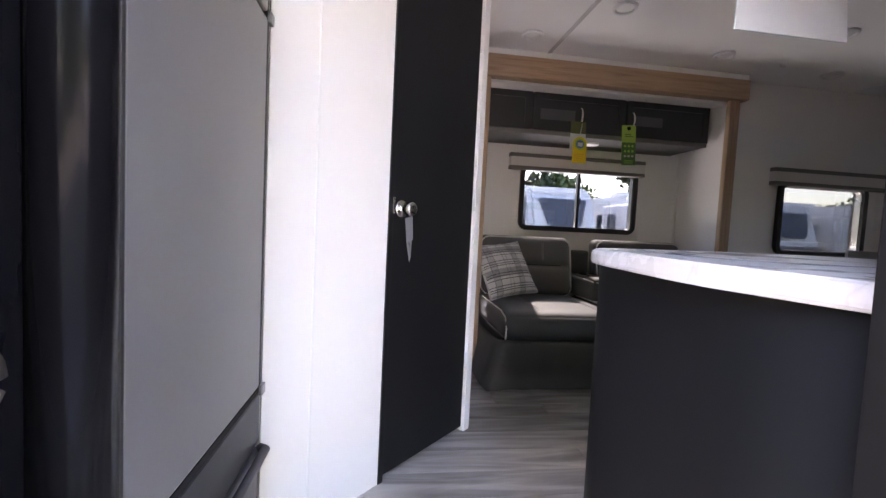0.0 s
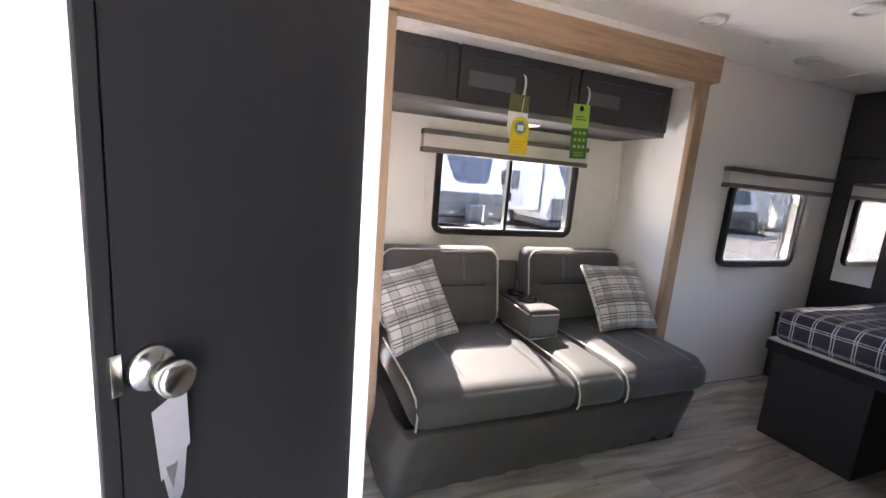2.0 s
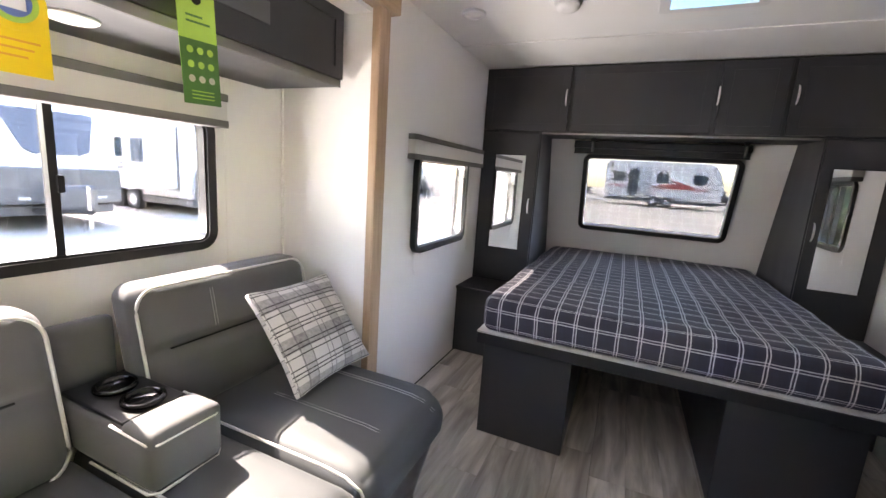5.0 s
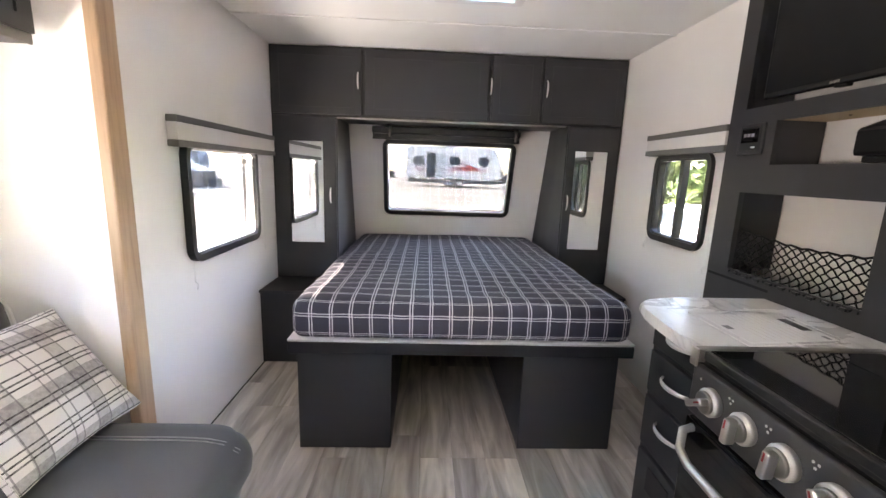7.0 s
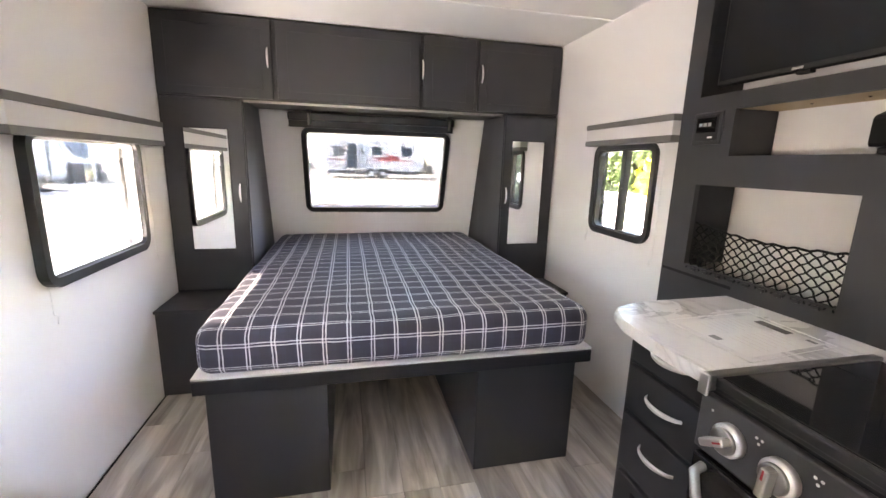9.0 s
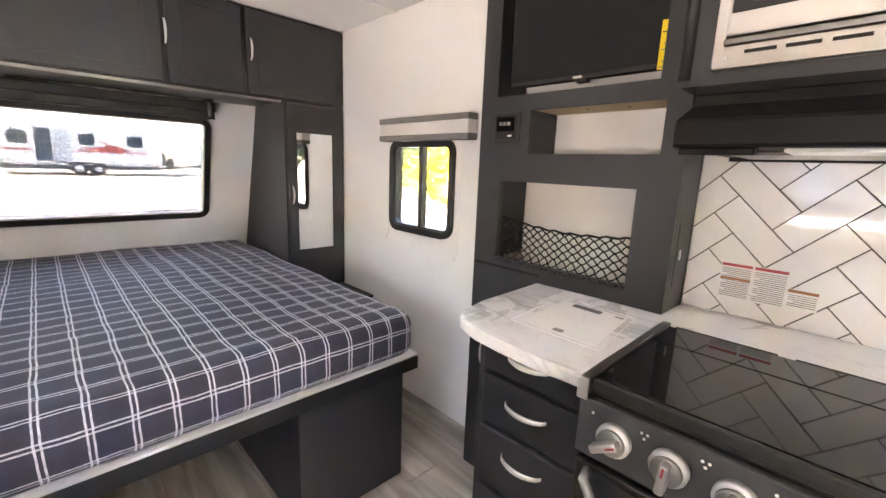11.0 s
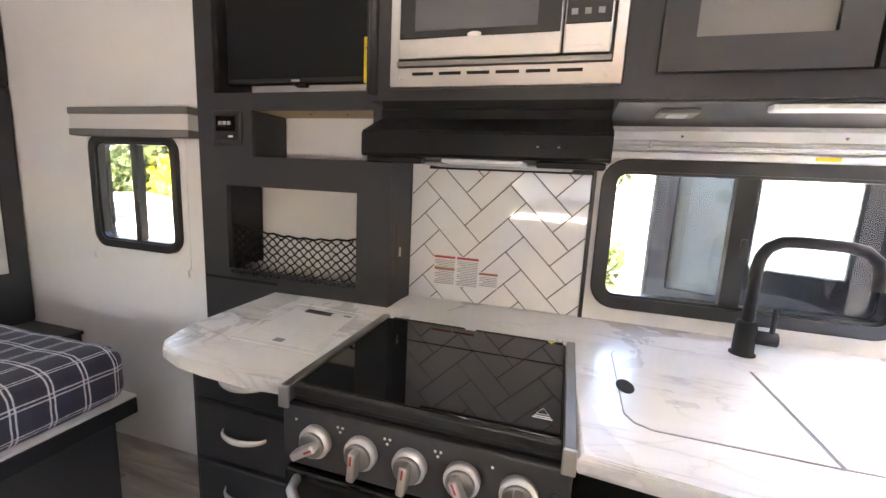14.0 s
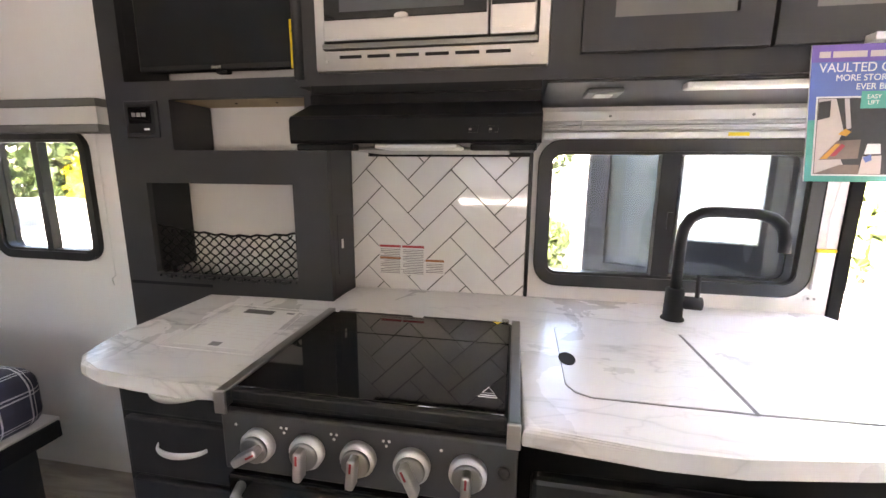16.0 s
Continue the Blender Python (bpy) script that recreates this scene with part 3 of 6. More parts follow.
# ---- windows ----
def slider(name, m, w, h, label, r=0.07, border=0.032, mull=0.0, inner=True, lock=True, depth=0.018, framem=BLACK, rail=0.022, glass=GLASS, lip=None, dims_sun=True):
    """A rounded trailer window in local x/z; local -y is the room."""
    win = thing(name, m.translation, label, "window", kind="structure")
    fr = part("window_frame", ring(w, h, r, border, 0.05, -depth, m), framem, win)
    part("inner_lip", ring(w - 2 * border + 0.012, h - 2 * border + 0.012, r - border + 0.006, 0.014, 0.03, -depth * 0.45, m), lip or framem, win)
    if mull is not None:
        part("mullion", plate(rail, h - 2 * border + 0.004, 0.003, 0.028, -0.006, m @ Matrix.Translation((mull, 0, 0))), framem, win)
        if lock:
            part("latch", plate(0.016, 0.05, 0.004, -0.005, -0.016, m @ Matrix.Translation((mull + 0.012, 0, -0.01))), framem, win)
        spans = ((-w / 2 + border, mull), (mull, w / 2 - border))
    else:
        spans = ((-w / 2 + border, w / 2 - border),)
    for i, (a, b) in enumerate(spans):
        pane = part("pane", plate(b - a + 0.004, h - 2 * border + 0.004, 0.02, 0.020 + 0.006 * i, 0.024 + 0.006 * i, m @ Matrix.Translation(((a + b) / 2, 0, 0))), glass, win, "tinted window glass darkened to dim the outside view")
        pane.visible_shadow = dims_sun
    return win


def face_y(x, y, z, sign):
    """Local x/z on a wall across y; the room lies towards sign * y."""
    return Matrix(((-sign, 0, 0, x), (0, -sign, 0, y), (0, 0, 1, z), (0, 0, 0, 1)))


# several panes get their own tint to hold the outside brightness down
slider("window_1", face_y(1.83, SLY, 1.211, -1), 1.0, 0.522, "black framed sliding window above the sofa", mull=-0.005)
slider("window_2", face_y(3.562, SY, 1.130, -1), 0.765, 0.552, "black framed window beside the bed", mull=None, depth=0.03, border=0.034, glass=glass_mat("bedside_dimming_glass", 0.165), lip=STEEL)
slider("window_3", face_y(3.51, KY, 1.203, 1), 0.50, 0.496, "narrow black framed sliding window beside the bed", mull=0.0, rail=0.03, glass=glass_mat("narrow_dimming_glass", 0.30))
slider("window_4", face_y(1.2275, KY, 1.187, 1), 0.775, 0.45, "black framed sliding window over the sink", mull=-0.01, rail=0.05, border=0.036, glass=glass_mat("sink_dimming_glass", 0.36))
slope = math.atan(0.326)
HM = Matrix.Translation((head_x(1.24), 1.79, 1.24)) @ Matrix.Rotation(radians(-90), 4, "Z") @ Matrix.Rotation(slope, 4, "X")
slider("window_5", HM, 1.09, 0.655, "black framed emergency window behind the bed", mull=None, r=0.06, glass=DIMGLASS, lip=ALU, dims_sun=False)


def valance(x0, x1, z0, z1, wall, sign, depth=0.06, cords=()):
    v = thing("blind_valance", ((x0 + x1) / 2, wall, z0), "cream fabric blind valance with taupe bands above a window", "blind", "window blinds")
    f = wall + sign * depth
    band = 0.028
    g = sign * 0.0006
    part("valance_board", rbox(x0, x1, wall + g, f, z0 + band, z1 - band, 0.002), CREAM, v)
    part("band", rbox(x0 - 0.003, x1 + 0.003, wall + g, f + sign * 0.004, z1 - band, z1, 0.003), TAUPE, v, "taupe fabric band")
    part("band", rbox(x0 - 0.003, x1 + 0.003, wall + g, f + sign * 0.004, z0, z0 + band, 0.003), TAUPE, v, "taupe fabric band")
    for cx, cz in cords:
        part("cord", tube([(cx, wall + sign * 0.006, z0 + 0.01), (cx, wall + sign * 0.006, cz)], 0.0015, 5), WHITEP, v, "thin white pull cord")
        part("cord_clip", tube([(cx, wall + sign * 0.005, cz), (cx + 0.012, wall + sign * 0.012, cz - 0.012), (cx + 0.014, wall + sign * 0.006, cz - 0.04)], 0.0028, 6), WHITEP, v, "small white cord clip")
    return v


valance(1.231, 2.355, 1.422, 1.548, SLY, -1)
valance(3.106, 4.20, 1.372, 1.500, SY, -1, 0.045, ((3.22, 0.76), (4.05, 0.80)))
valance(3.135, 3.793, 1.440, 1.556, KY, 1, 0.062, ((3.22, 0.90), (3.78, 0.93)))

# ---- floor planks ----
plank_mesh = {}


def plank(x0, x1, y0, y1):
    key = (round(x1 - x0, 3), round(y1 - y0, 3))
    if key not in plank_mesh:
        bm = bm_new()
        w, d = key
        pts = [(-w / 2, -d / 2), (w / 2, -d / 2), (w / 2, d / 2), (-w / 2, d / 2)]
        lo = [bm.verts.new((x, y, -0.005)) for x, y in pts]
        mid = [bm.verts.new((x, y, -0.0012)) for x, y in pts]
        top = [bm.verts.new((x - math.copysign(0.0015, x), y - math.copysign(0.0015, y), 0)) for x, y in pts]
        for a, b in ((lo, mid), (mid, top)):
            for i in range(4):
                bm.faces.new((a[i], a[(i + 1) % 4], b[(i + 1) % 4], b[i]))
        bm.faces.new(top)
        me = bpy.data.meshes.new("plank")
        bm.to_mesh(me)
        bm.free()
        me.materials.append(PLANK)
        plank_mesh[key] = me
    ob = new("plank", plank_mesh[key])
    ob.parent = floor
    ob.location = ((x0 + x1) / 2, (y0 + y1) / 2, 0)


def lay_planks():
    rng = random.Random(4)
    w, y, row = 0.152, KY, 0
    while y < 3.48:
        x = -0.65 - rng.choice((0.0, 0.25, 0.5, 0.75))
        while x < 5.3:
            a, b = max(x, -0.65), min(x + 0.915, 5.3)
            if b - a > 0.02 and not (y > SY - 0.05 and (a > 2.75 or b < 0.9)):
                plank(a + 0.0006, b - 0.0006, y + 0.0006, min(y + w, 3.485) - 0.0006)
            x += 0.915
        y += w
        row += 1


# ---- bed corner ----
bed = thing("bed", (4.05, 1.78, 0), "charcoal platform bed base with storage boxes and an open middle", "bed")
part("platform", rbox(3.055, 5.0, 1.0, 2.565, 0.497, 0.545, 0.004), CHAR, bed)
part("edge_strip", rbox(3.040, 3.054, 1.0, 2.565, 0.494, 0.548, 0.003), EBONY, bed)
part("storage_box", rbox(3.077, 4.95, 2.108, 2.536, 0.0, 0.496, 0.003), CHAR, bed, "charcoal under-bed storage box")
part("storage_box", rbox(3.077, 4.95, 1.049, 1.500, 0.0, 0.496, 0.003), CHAR, bed, "charcoal under-bed storage box")
part("back_panel", rbox(4.30, 4.32, 1.501, 2.107, 0.0, 0.496, 0.002), CHAR, bed)
MW, MD, MH = 2.03, 1.545, 0.185


def sag(p, q):
    p.z += (0.004 * math.sin(p.x * 9 + p.y * 4) + 0.0022 * math.sin(p.x * 27 - p.y * 11)) * (1 if q.z > 0.5 else 0)
    return p


mattress = thing("mattress", (4.05, 1.782, 0.552), "thick mattress in navy plaid cover on the platform", "mattress")
part("cover", puffy(MW, MD, MH, 0.055, Matrix.Translation((3.045 + MW / 2, 1.782, 0.552 + MH / 2)), 26, (0.006, 0.006, 0.010), sag, 1.5), BEDPLAID, mattress, "navy plaid fabric cover", True)
part("pad_edge", puffy(2.0, 1.575, 0.014, 0.006, Matrix.Translation((3.045 + 1.0, 1.782, 0.5525)), 10, (0, 0, 0), None, 1.3), SEAMM, mattress, "white pad edge", True)


for y0, y1 in ((2.57, SY - 0.001), (KY + 0.001, 0.995)):
    ns = thing("nightstand", (4.4, (y0 + y1) / 2, 0), "low charcoal bedside box beside the bed", "nightstand", "bedside boxes")
    part("body", rbox(3.955, 4.95, y0, y1, 0.0, 0.488, 0.003), CHAR, ns)
    part("top", rbox(3.935, 4.95, y0, y1, 0.488, 0.505, 0.003), CHAR, ns)


def sloped(x0, y0, y1, z0, z1, gap=0.003):
    bm = bm_new()
    vs = [bm.verts.new((x, y, z)) for z in (z0, z1) for y in (y0, y1) for x in (x0, head_x(z) - gap)]
    for f in ((0, 1, 3, 2), (4, 6, 7, 5), (0, 2, 6, 4), (1, 5, 7, 3), (0, 4, 5, 1), (2, 3, 7, 6)):
        bm.faces.new([vs[i] for i in f])
    return bm


def wardrobe(y0, y1, inner, ym0, ym1, hy):
    w = thing("wardrobe", (4.6, (y0 + y1) / 2, 0.506), "tall charcoal wardrobe with a narrow mirror in its door", "wardrobe", "bedside wardrobes")
    part("body", sloped(4.292, y0, y1, 0.506, 1.652), CHAR, w)
    door = part("door", rbox(4.272, 4.291, y0 + 0.006, y1 - 0.006, 0.52, 1.645, 0.004), CHAR, w)
    part("mirror", rbox(4.2705, 4.2718, ym0, ym1, 0.775, 1.482, 0.0005), MIRROR, door, "plain mirror glass")
    for a, b, c, d in ((ym0 - 0.006, ym0, 0.769, 1.488), (ym1, ym1 + 0.006, 0.769, 1.488), (ym0, ym1, 0.769, 0.775), (ym0, ym1, 1.482, 1.488)):
        part("mirror_bead", rbox(4.268, 4.2718, a, b, c, d, 0.001), EBONY, door)
    part("handle", bow_handle((4.272, hy, 1.06), (4.272, hy, 1.17), (-1, 0, 0), 0.022, 0.0045), CHROME, door, "curved nickel pull", True)


wardrobe(2.60, SY - 0.001, 1, 2.695, 2.925, 2.645)
wardrobe(KY + 0.001, 0.985, -1, 0.690, 0.922, 0.955)

oh = thing("overhead_cabinet", (4.5, 1.82, 1.653), "charcoal overhead cabinet across the front wall above the bed", "cabinet")
part("body", sloped(4.292, KY + 0.001, SY - 0.001, 1.653, 2.10), CHAR, oh)
for y0, y1, hy in ((2.43, 3.04, 2.452), (1.565, 2.405, 1.548), (1.205, 1.54, 0), (0.606, 1.18, 1.160)):
    d = part("door", rbox(4.272, 4.2915, y0, y1, 1.662, 2.094, 0.004), CHAR, oh)
    pm = bm_new()
    for a, b, c, e in ((y0 + 0.055, y1 - 0.055, 1.712, 1.718), (y0 + 0.055, y1 - 0.055, 2.038, 2.044), (y0 + 0.055, y0 + 0.061, 1.718, 2.038), (y1 - 0.061, y1 - 0.055, 1.718, 2.038)):
        box(pm, 4.2695, 4.2719, a, b, c, e)
    part("panel_bead", pm, CHAR, d)
    if hy:
        part("handle", bow_handle((4.272, hy, 1.835), (4.272, hy, 1.945), (-1, 0, 0), 0.024, 0.0055), CHROME, d, "curved nickel pull", True)
# paler strip stands in for light caught along the cabinet's bottom edge
part("lit_edge_strip", rbox(4.285, 4.30, 1.0, 2.6, 1.640, 1.6525, 0.001), STEELD, oh)

shade = thing("roller_shade", (4.72, 1.79, 1.59), "black roller shade rolled up over the front window", "blind")
part("cassette", rbox(4.652, 4.694, 1.236, 2.410, 1.585, 1.640, 0.012, 3), BLACK, shade)
part("drop", rbox(4.682, 4.688, 1.240, 2.406, 1.548, 1.590, 0.001), BLACK, shade)
part("hem_bar", rbox(4.678, 4.692, 1.238, 2.408, 1.543, 1.553, 0.003), BLACK, shade)
for y in (1.278, 2.268):
    part("bracket", rbox(4.625, 4.66, y - 0.018, y + 0.018, 1.632, 1.652, 0.002), BLACK, shade)
    part("strap", tube([(4.645, y, 1.640), (4.640, y, 1.585), (4.645, y, 1.555)], 0.010, 10), STEELD, shade, "dark metal clip", True)

# ---- sofa in the slide-out ----
sofa = thing("sofa", (1.78, 2.95, 0), "grey upholstered two-seat sofa with white piping", "sofa")
SX0, SX1, SF = 0.985, 2.585, 2.50


def skirt():
    bm = bm_new()
    n = 40
    rows = []
    for z, off in ((0.012, 0.072), (0.15, 0.042), (0.300, 0.006), (0.309, 0.010), (0.311, 0.060)):
        ring_pts = []
        path = [(0.945, 3.2), (0.945, 2.62)] + [(0.965 + (2.50 - 0.965) * i / n, 2.505 + 0.025 * i / n) for i in range(n + 1)] + [(2.535, 2.62), (2.55, 3.2)]
        for k, (x, y) in enumerate(path):
            wob = 0.006 * math.sin(k * 1.7) * max(0, 1 - z / 0.31)
            if k < 4:
                x, y = x - 0.060 * max(0, 1 - z / 0.31), y - 0.02 * max(0, 1 - z / 0.31) * (k > 0)
            ring_pts.append(bm.verts.new((x, y + off + wob * (1 if 1 < k < n + 3 else 0), z)))
        rows.append(ring_pts)
    for a, b in zip(rows, rows[1:]):
        for i in range(len(a) - 1):
            bm.faces.new((a[i], a[i + 1], b[i + 1], b[i]))
    bmesh.ops.solidify(bm, geom=bm.faces[:], thickness=0.006)
    return bm


part("skirt", skirt(), SKIRTF, sofa, "grey fabric skirt", True)
part("base", rbox(1.0, 2.50, 2.60, 3.44, 0.002, 0.315, 0.01), BLACK, sofa)
SEATS = ((0.975, 1.735), (1.735, 2.01), (2.01, 2.60))


def seat_shape(x0, x1):
    def f(p, q):
        if p.y < 0:
            p.y -= 0.02 * (1 - q.z * q.z)
        if x1 > 2.5 and q.x > 0.55 and q.y < 0:
            p.y += 0.09 * ((q.x - 0.55) / 0.45) ** 2 * (-q.y)
        return p
    return f


for x0, x1 in SEATS:
    part("seat_cushion", puffy(x1 - x0 - 0.001, 0.86, 0.165, 0.065, Matrix.Translation(((x0 + x1) / 2, 2.945, 0.389)), 16, (0, 0, 0.012), seat_shape(x0, x1)), SEATF, sofa, "grey vinyl seat cushion with pale stitching", True)
for x in (1.735, 2.01):
    pts = [(x, 3.1, 0.476), (x, 2.66, 0.476), (x, 2.58, 0.469), (x, 2.528, 0.445), (x, 2.507, 0.40), (x, 2.505, 0.35), (x, 2.515, 0.325)]
    part("piping", tube(pts, 0.0045, 6), PIPE, sofa, "white piping", True)
part("piping", tube([(0.985, 3.1, 0.472), (0.985, 2.62, 0.472), (0.990, 2.545, 0.45), (0.992, 2.515, 0.39), (0.992, 2.525, 0.325)], 0.0045, 6), PIPE, sofa, "white piping", True)
for x in (1.22, 1.60, 2.22):
    for o in (-0.006, 0.006):
        part("stitch", tube([(x + o, 3.05, 0.482), (x + o, 2.66, 0.481), (x + o, 2.575, 0.471), (x + o, 2.524, 0.445), (x + o, 2.500, 0.39)], 0.0012, 5), STITCH, sofa, "pale stitching")
for x in (2.458, 2.472):
    part("stitch", tube([(x, 3.05, 0.4825), (x, 2.70, 0.4820), (x, 2.62, 0.4780), (x - 0.004, 2.565, 0.469), (x - 0.008, 2.522, 0.445), (x - 0.010, 2.499, 0.39)], 0.002, 5), STITCH, sofa, "pale stitching")


def back_shape(p, q):
    lean = 0.20 * (p.z + 0.22)
    if q.y < -0.2:
        p.y += 0.030 * math.exp(-((p.z - 0.012) / 0.020) ** 2) * max(0, 1 - q.x ** 6)
    p.y += lean
    return p


for x0, x1 in ((0.985, 1.70), (1.895, 2.62)):
    w, cx = x1 - x0, (x0 + x1) / 2
    m = Matrix.Translation((cx, 3.275, 0.68))
    b = part("backrest", puffy(w, 0.155, 0.44, 0.055, m, 34, (0, 0.012, 0), back_shape, 1.25), FABRIC, sofa, "grey fabric backrest cushion", True)
    out = [(x, z) for x, z in rr_outline(w - 0.018, 0.425, 0.07, 6)]
    part("piping", tube([m @ Vector((x, -0.066 + 0.20 * (z + 0.22), z)) for x, z in out], 0.005, 6, True), PIPE, b, "white piping", True)
    # dark tube laid along the seam draws the shade of the crease
    part("seam", tube([m @ Vector((x, -0.066 + 0.20 * 0.232, 0.012)) for x in (-w / 2 + 0.09, 0, w / 2 - 0.09)], 0.0035, 6), DARKGAP, b, "dark tube in the seam for the crease's shade")
    for o in (-0.005, 0.005):
        sx = 0.12 if cx < 1.5 else -0.12
        part("stitch", tube([m @ Vector((sx + o, -0.092 + 0.20 * (z + 0.22), z)) for z in (0.05, 0.10, 0.15, 0.18)], 0.0012, 5), STITCH, b, "pale stitching")
part("back_panel", puffy(0.20, 0.05, 0.30, 0.02, Matrix.Translation((1.797, 3.40, 0.66)), 8), FABRIC, sofa, "", True)
con = part("console", puffy(0.20, 0.44, 0.145, 0.025, Matrix.Translation((1.822, 3.155, 0.549)), 10, (0, 0, 0)), FABRIC, sofa, "grey upholstered centre console", True)
part("console_pad", puffy(0.195, 0.13, 0.05, 0.02, Matrix.Translation((1.822, 3.000, 0.612)), 8, (0, 0, 0.004)), FABRIC, con, "", True)
part("piping", tube([(1.725, 3.10, 0.618), (1.725, 2.955, 0.612), (1.74, 2.937, 0.610), (1.90, 2.937, 0.610), (1.918, 2.955, 0.612), (1.918, 3.10, 0.618)], 0.004, 6), PIPE, con, "white piping", True)
part("piping", tube([(1.722, 3.20, 0.478), (1.722, 2.955, 0.480), (1.74, 2.934, 0.480), (1.90, 2.934, 0.480), (1.920, 2.955, 0.480), (1.920, 3.20, 0.478)], 0.004, 6), PIPE, con, "white piping", True)
part("tray", rbox(1.735, 1.905, 3.065, 3.36, 0.618, 0.630, 0.005), BLACK, con, "black plastic cup tray")
for cy in (3.125, 3.255):
    part("cup_ring", lathe([(0.050, 0.0), (0.055, 0.006), (0.053, 0.015), (0.044, 0.015), (0.040, 0.004), (0.038, -0.03), (0.001, -0.03)], Matrix.Translation((1.822, cy, 0.631))), GLOSS, con, "glossy black cup holder", True)


def pillow(m, s=0.42):
    def f(p, q):
        k = (1 - abs(q.x) ** 2.2) * (1 - abs(q.z) ** 2.2)
        p.y = math.copysign(0.010 + 0.065 * k ** 0.7, p.y) if abs(q.y) > 0.01 else p.y
        pull = 1 - 0.07 * (1 - q.x ** 2) * abs(q.z) ** 3
        pull2 = 1 - 0.07 * (1 - q.z ** 2) * abs(q.x) ** 3
        p.x, p.z = p.x * pull2, p.z * pull
        return p
    return solid("throw_pillow", puffy(s, 0.03, s, 0.010, m, 22, (0, 0, 0), f, 1.0), PILPLAID, "square white and grey plaid throw pillow on the sofa", "pillow", "sofa pillows", smooth=True)


def axes(c, u, v):
    x = Vector(u).normalized()
    z = Vector(v)
    z = (z - x * z.dot(x)).normalized()
    y = z.cross(x)
    return Matrix(((x.x, y.x, z.x, c[0]), (x.y, y.y, z.y, c[1]), (x.z, y.z, z.z, c[2]), (0, 0, 0, 1)))


pillow(axes((1.105, 3.00, 0.675), (0.31, 0.13, 0.03), (-0.07, 0.21, 0.36)), 0.40)
pillow(axes((2.42, 3.055, 0.662), (0.435, -0.01, 0), (0.04, 0.25, 0.33)), 0.42)

# overhead cabinet over the sofa
oc = thing("overhead_cabinet", (1.78, 3.28, 1.62), "charcoal overhead cabinet above the sofa window", "cabinet")
part("body", rbox(0.937, 2.600, 3.100, SLY - 0.001, 1.62, 1.904, 0.003), CHAR, oc)
part("face_rail", rbox(0.937, 2.612, 3.0955, 3.102, 1.62, 1.655, 0.002), TAUPE, oc)
for x0, x1, ins in ((0.942, 1.255, 0), (1.275, 1.945, 1), (1.965, 2.605, 2)):
    d = part("door", wall_cells("y", 3.081, 3.096, x0, x1, 1.648, 1.902, [(x0 + 0.045, x1 - 0.045, 1.690, 1.860)]), CHAR, oc)
    part("door_panel", rbox(x0 + 0.0455, x1 - 0.0455, 3.088, 3.094, 1.6905, 1.8595, 0.001), CHAR, d)
    # paler grey rectangles paint a reflection onto the two wider door panels
    if ins == 1:
        part("reflection_patch", rbox(1.322, 1.575, 3.0845, 3.0879, 1.724, 1.797, 0.001), RVGREY, d, "paler grey patch painted as a reflection")
    if ins == 2:
        part("reflection_patch", rbox(2.035, 2.24, 3.0845, 3.0879, 1.732, 1.80, 0.001), RVGREY, d, "paler grey patch painted as a reflection")
    if ins:
        hx = {1: 1.615, 2: 2.005}[ins]
        part("handle", bow_handle((hx, 3.081, 1.71), (hx, 3.081, 1.82), (0, -1, 0), 0.028, 0.006), CHROME, d, "curved nickel pull", True)
part("puck_light", lathe([(0.001, 0), (0.046, 0.0), (0.054, 0.005), (0.056, 0.0102), (0.001, 0.0102)], Matrix.Translation((1.80, 3.27, 1.609))), BULB, oc, "white puck light", True)

# ---- kitchen ----
ctr_pts = [(1.652, KY + 0.001), (0.785, KY + 0.001), (0.746, 0.80), (0.742, 0.86), (0.742, 1.09), (0.755, 1.15), (0.79, 1.205), (0.86, 1.245), (0.97, 1.27), (1.15, 1.305), (1.33, 1.335), (1.45, 1.338), (1.651, 1.326), (1.651, 0.884),
           (2.186, 0.884), (2.186, 1.303), (2.30, 1.303), (2.42, 1.295), (2.50, 1.285), (2.565, 1.268), (2.602, 1.236), (2.624, 1.18), (2.632, 1.10), (2.650, 0.783), (2.223, 0.783), (2.2205, KY + 0.001)]
solid("countertop", prism(ctr_pts, 0.882, 0.915, 0.010, 3), MARBLE, "white marble-look laminate kitchen countertop", "countertop")

bc = thing("base_cabinet", (2.35, 1.0, 0), "charcoal drawer cabinet under the rounded counter end", "cabinet")
part("body", rbox(2.188, 2.505, 0.79, 1.238, 0.0, 0.880, 0.002), EBONY, bc)
for z0, z1, hz in ((0.805, 0.876, 0.862), (0.655, 0.790, 0.735), (0.475, 0.640, 0.585), (0.06, 0.455, 0)):
    d = part("drawer", rbox(2.192, 2.49, 1.2385, 1.256, z0, z1, 0.004), EBONY, bc, "plain charcoal drawer front")
    if hz:
        part("handle", bow_handle((2.412, 1.255, hz), (2.292, 1.255, hz), (0, 1, 0), 0.030, 0.005, 0.014), CHROME, d, "curved nickel pull", True)
    else:
        part("vent", rbox(2.31, 2.42, 1.256, 1.262, 0.35, 0.43, 0.003), DARKGAP, d)
dr = part("side_door", rbox(2.506, 2.522, 0.80, 1.232, 0.02, 0.872, 0.003), EBONY, bc)
part("handle", bow_handle((2.522, 1.205, 0.76), (2.522, 1.205, 0.86), (1, 0, 0), 0.024, 0.0055), CHROME, dr, "curved nickel pull", True)

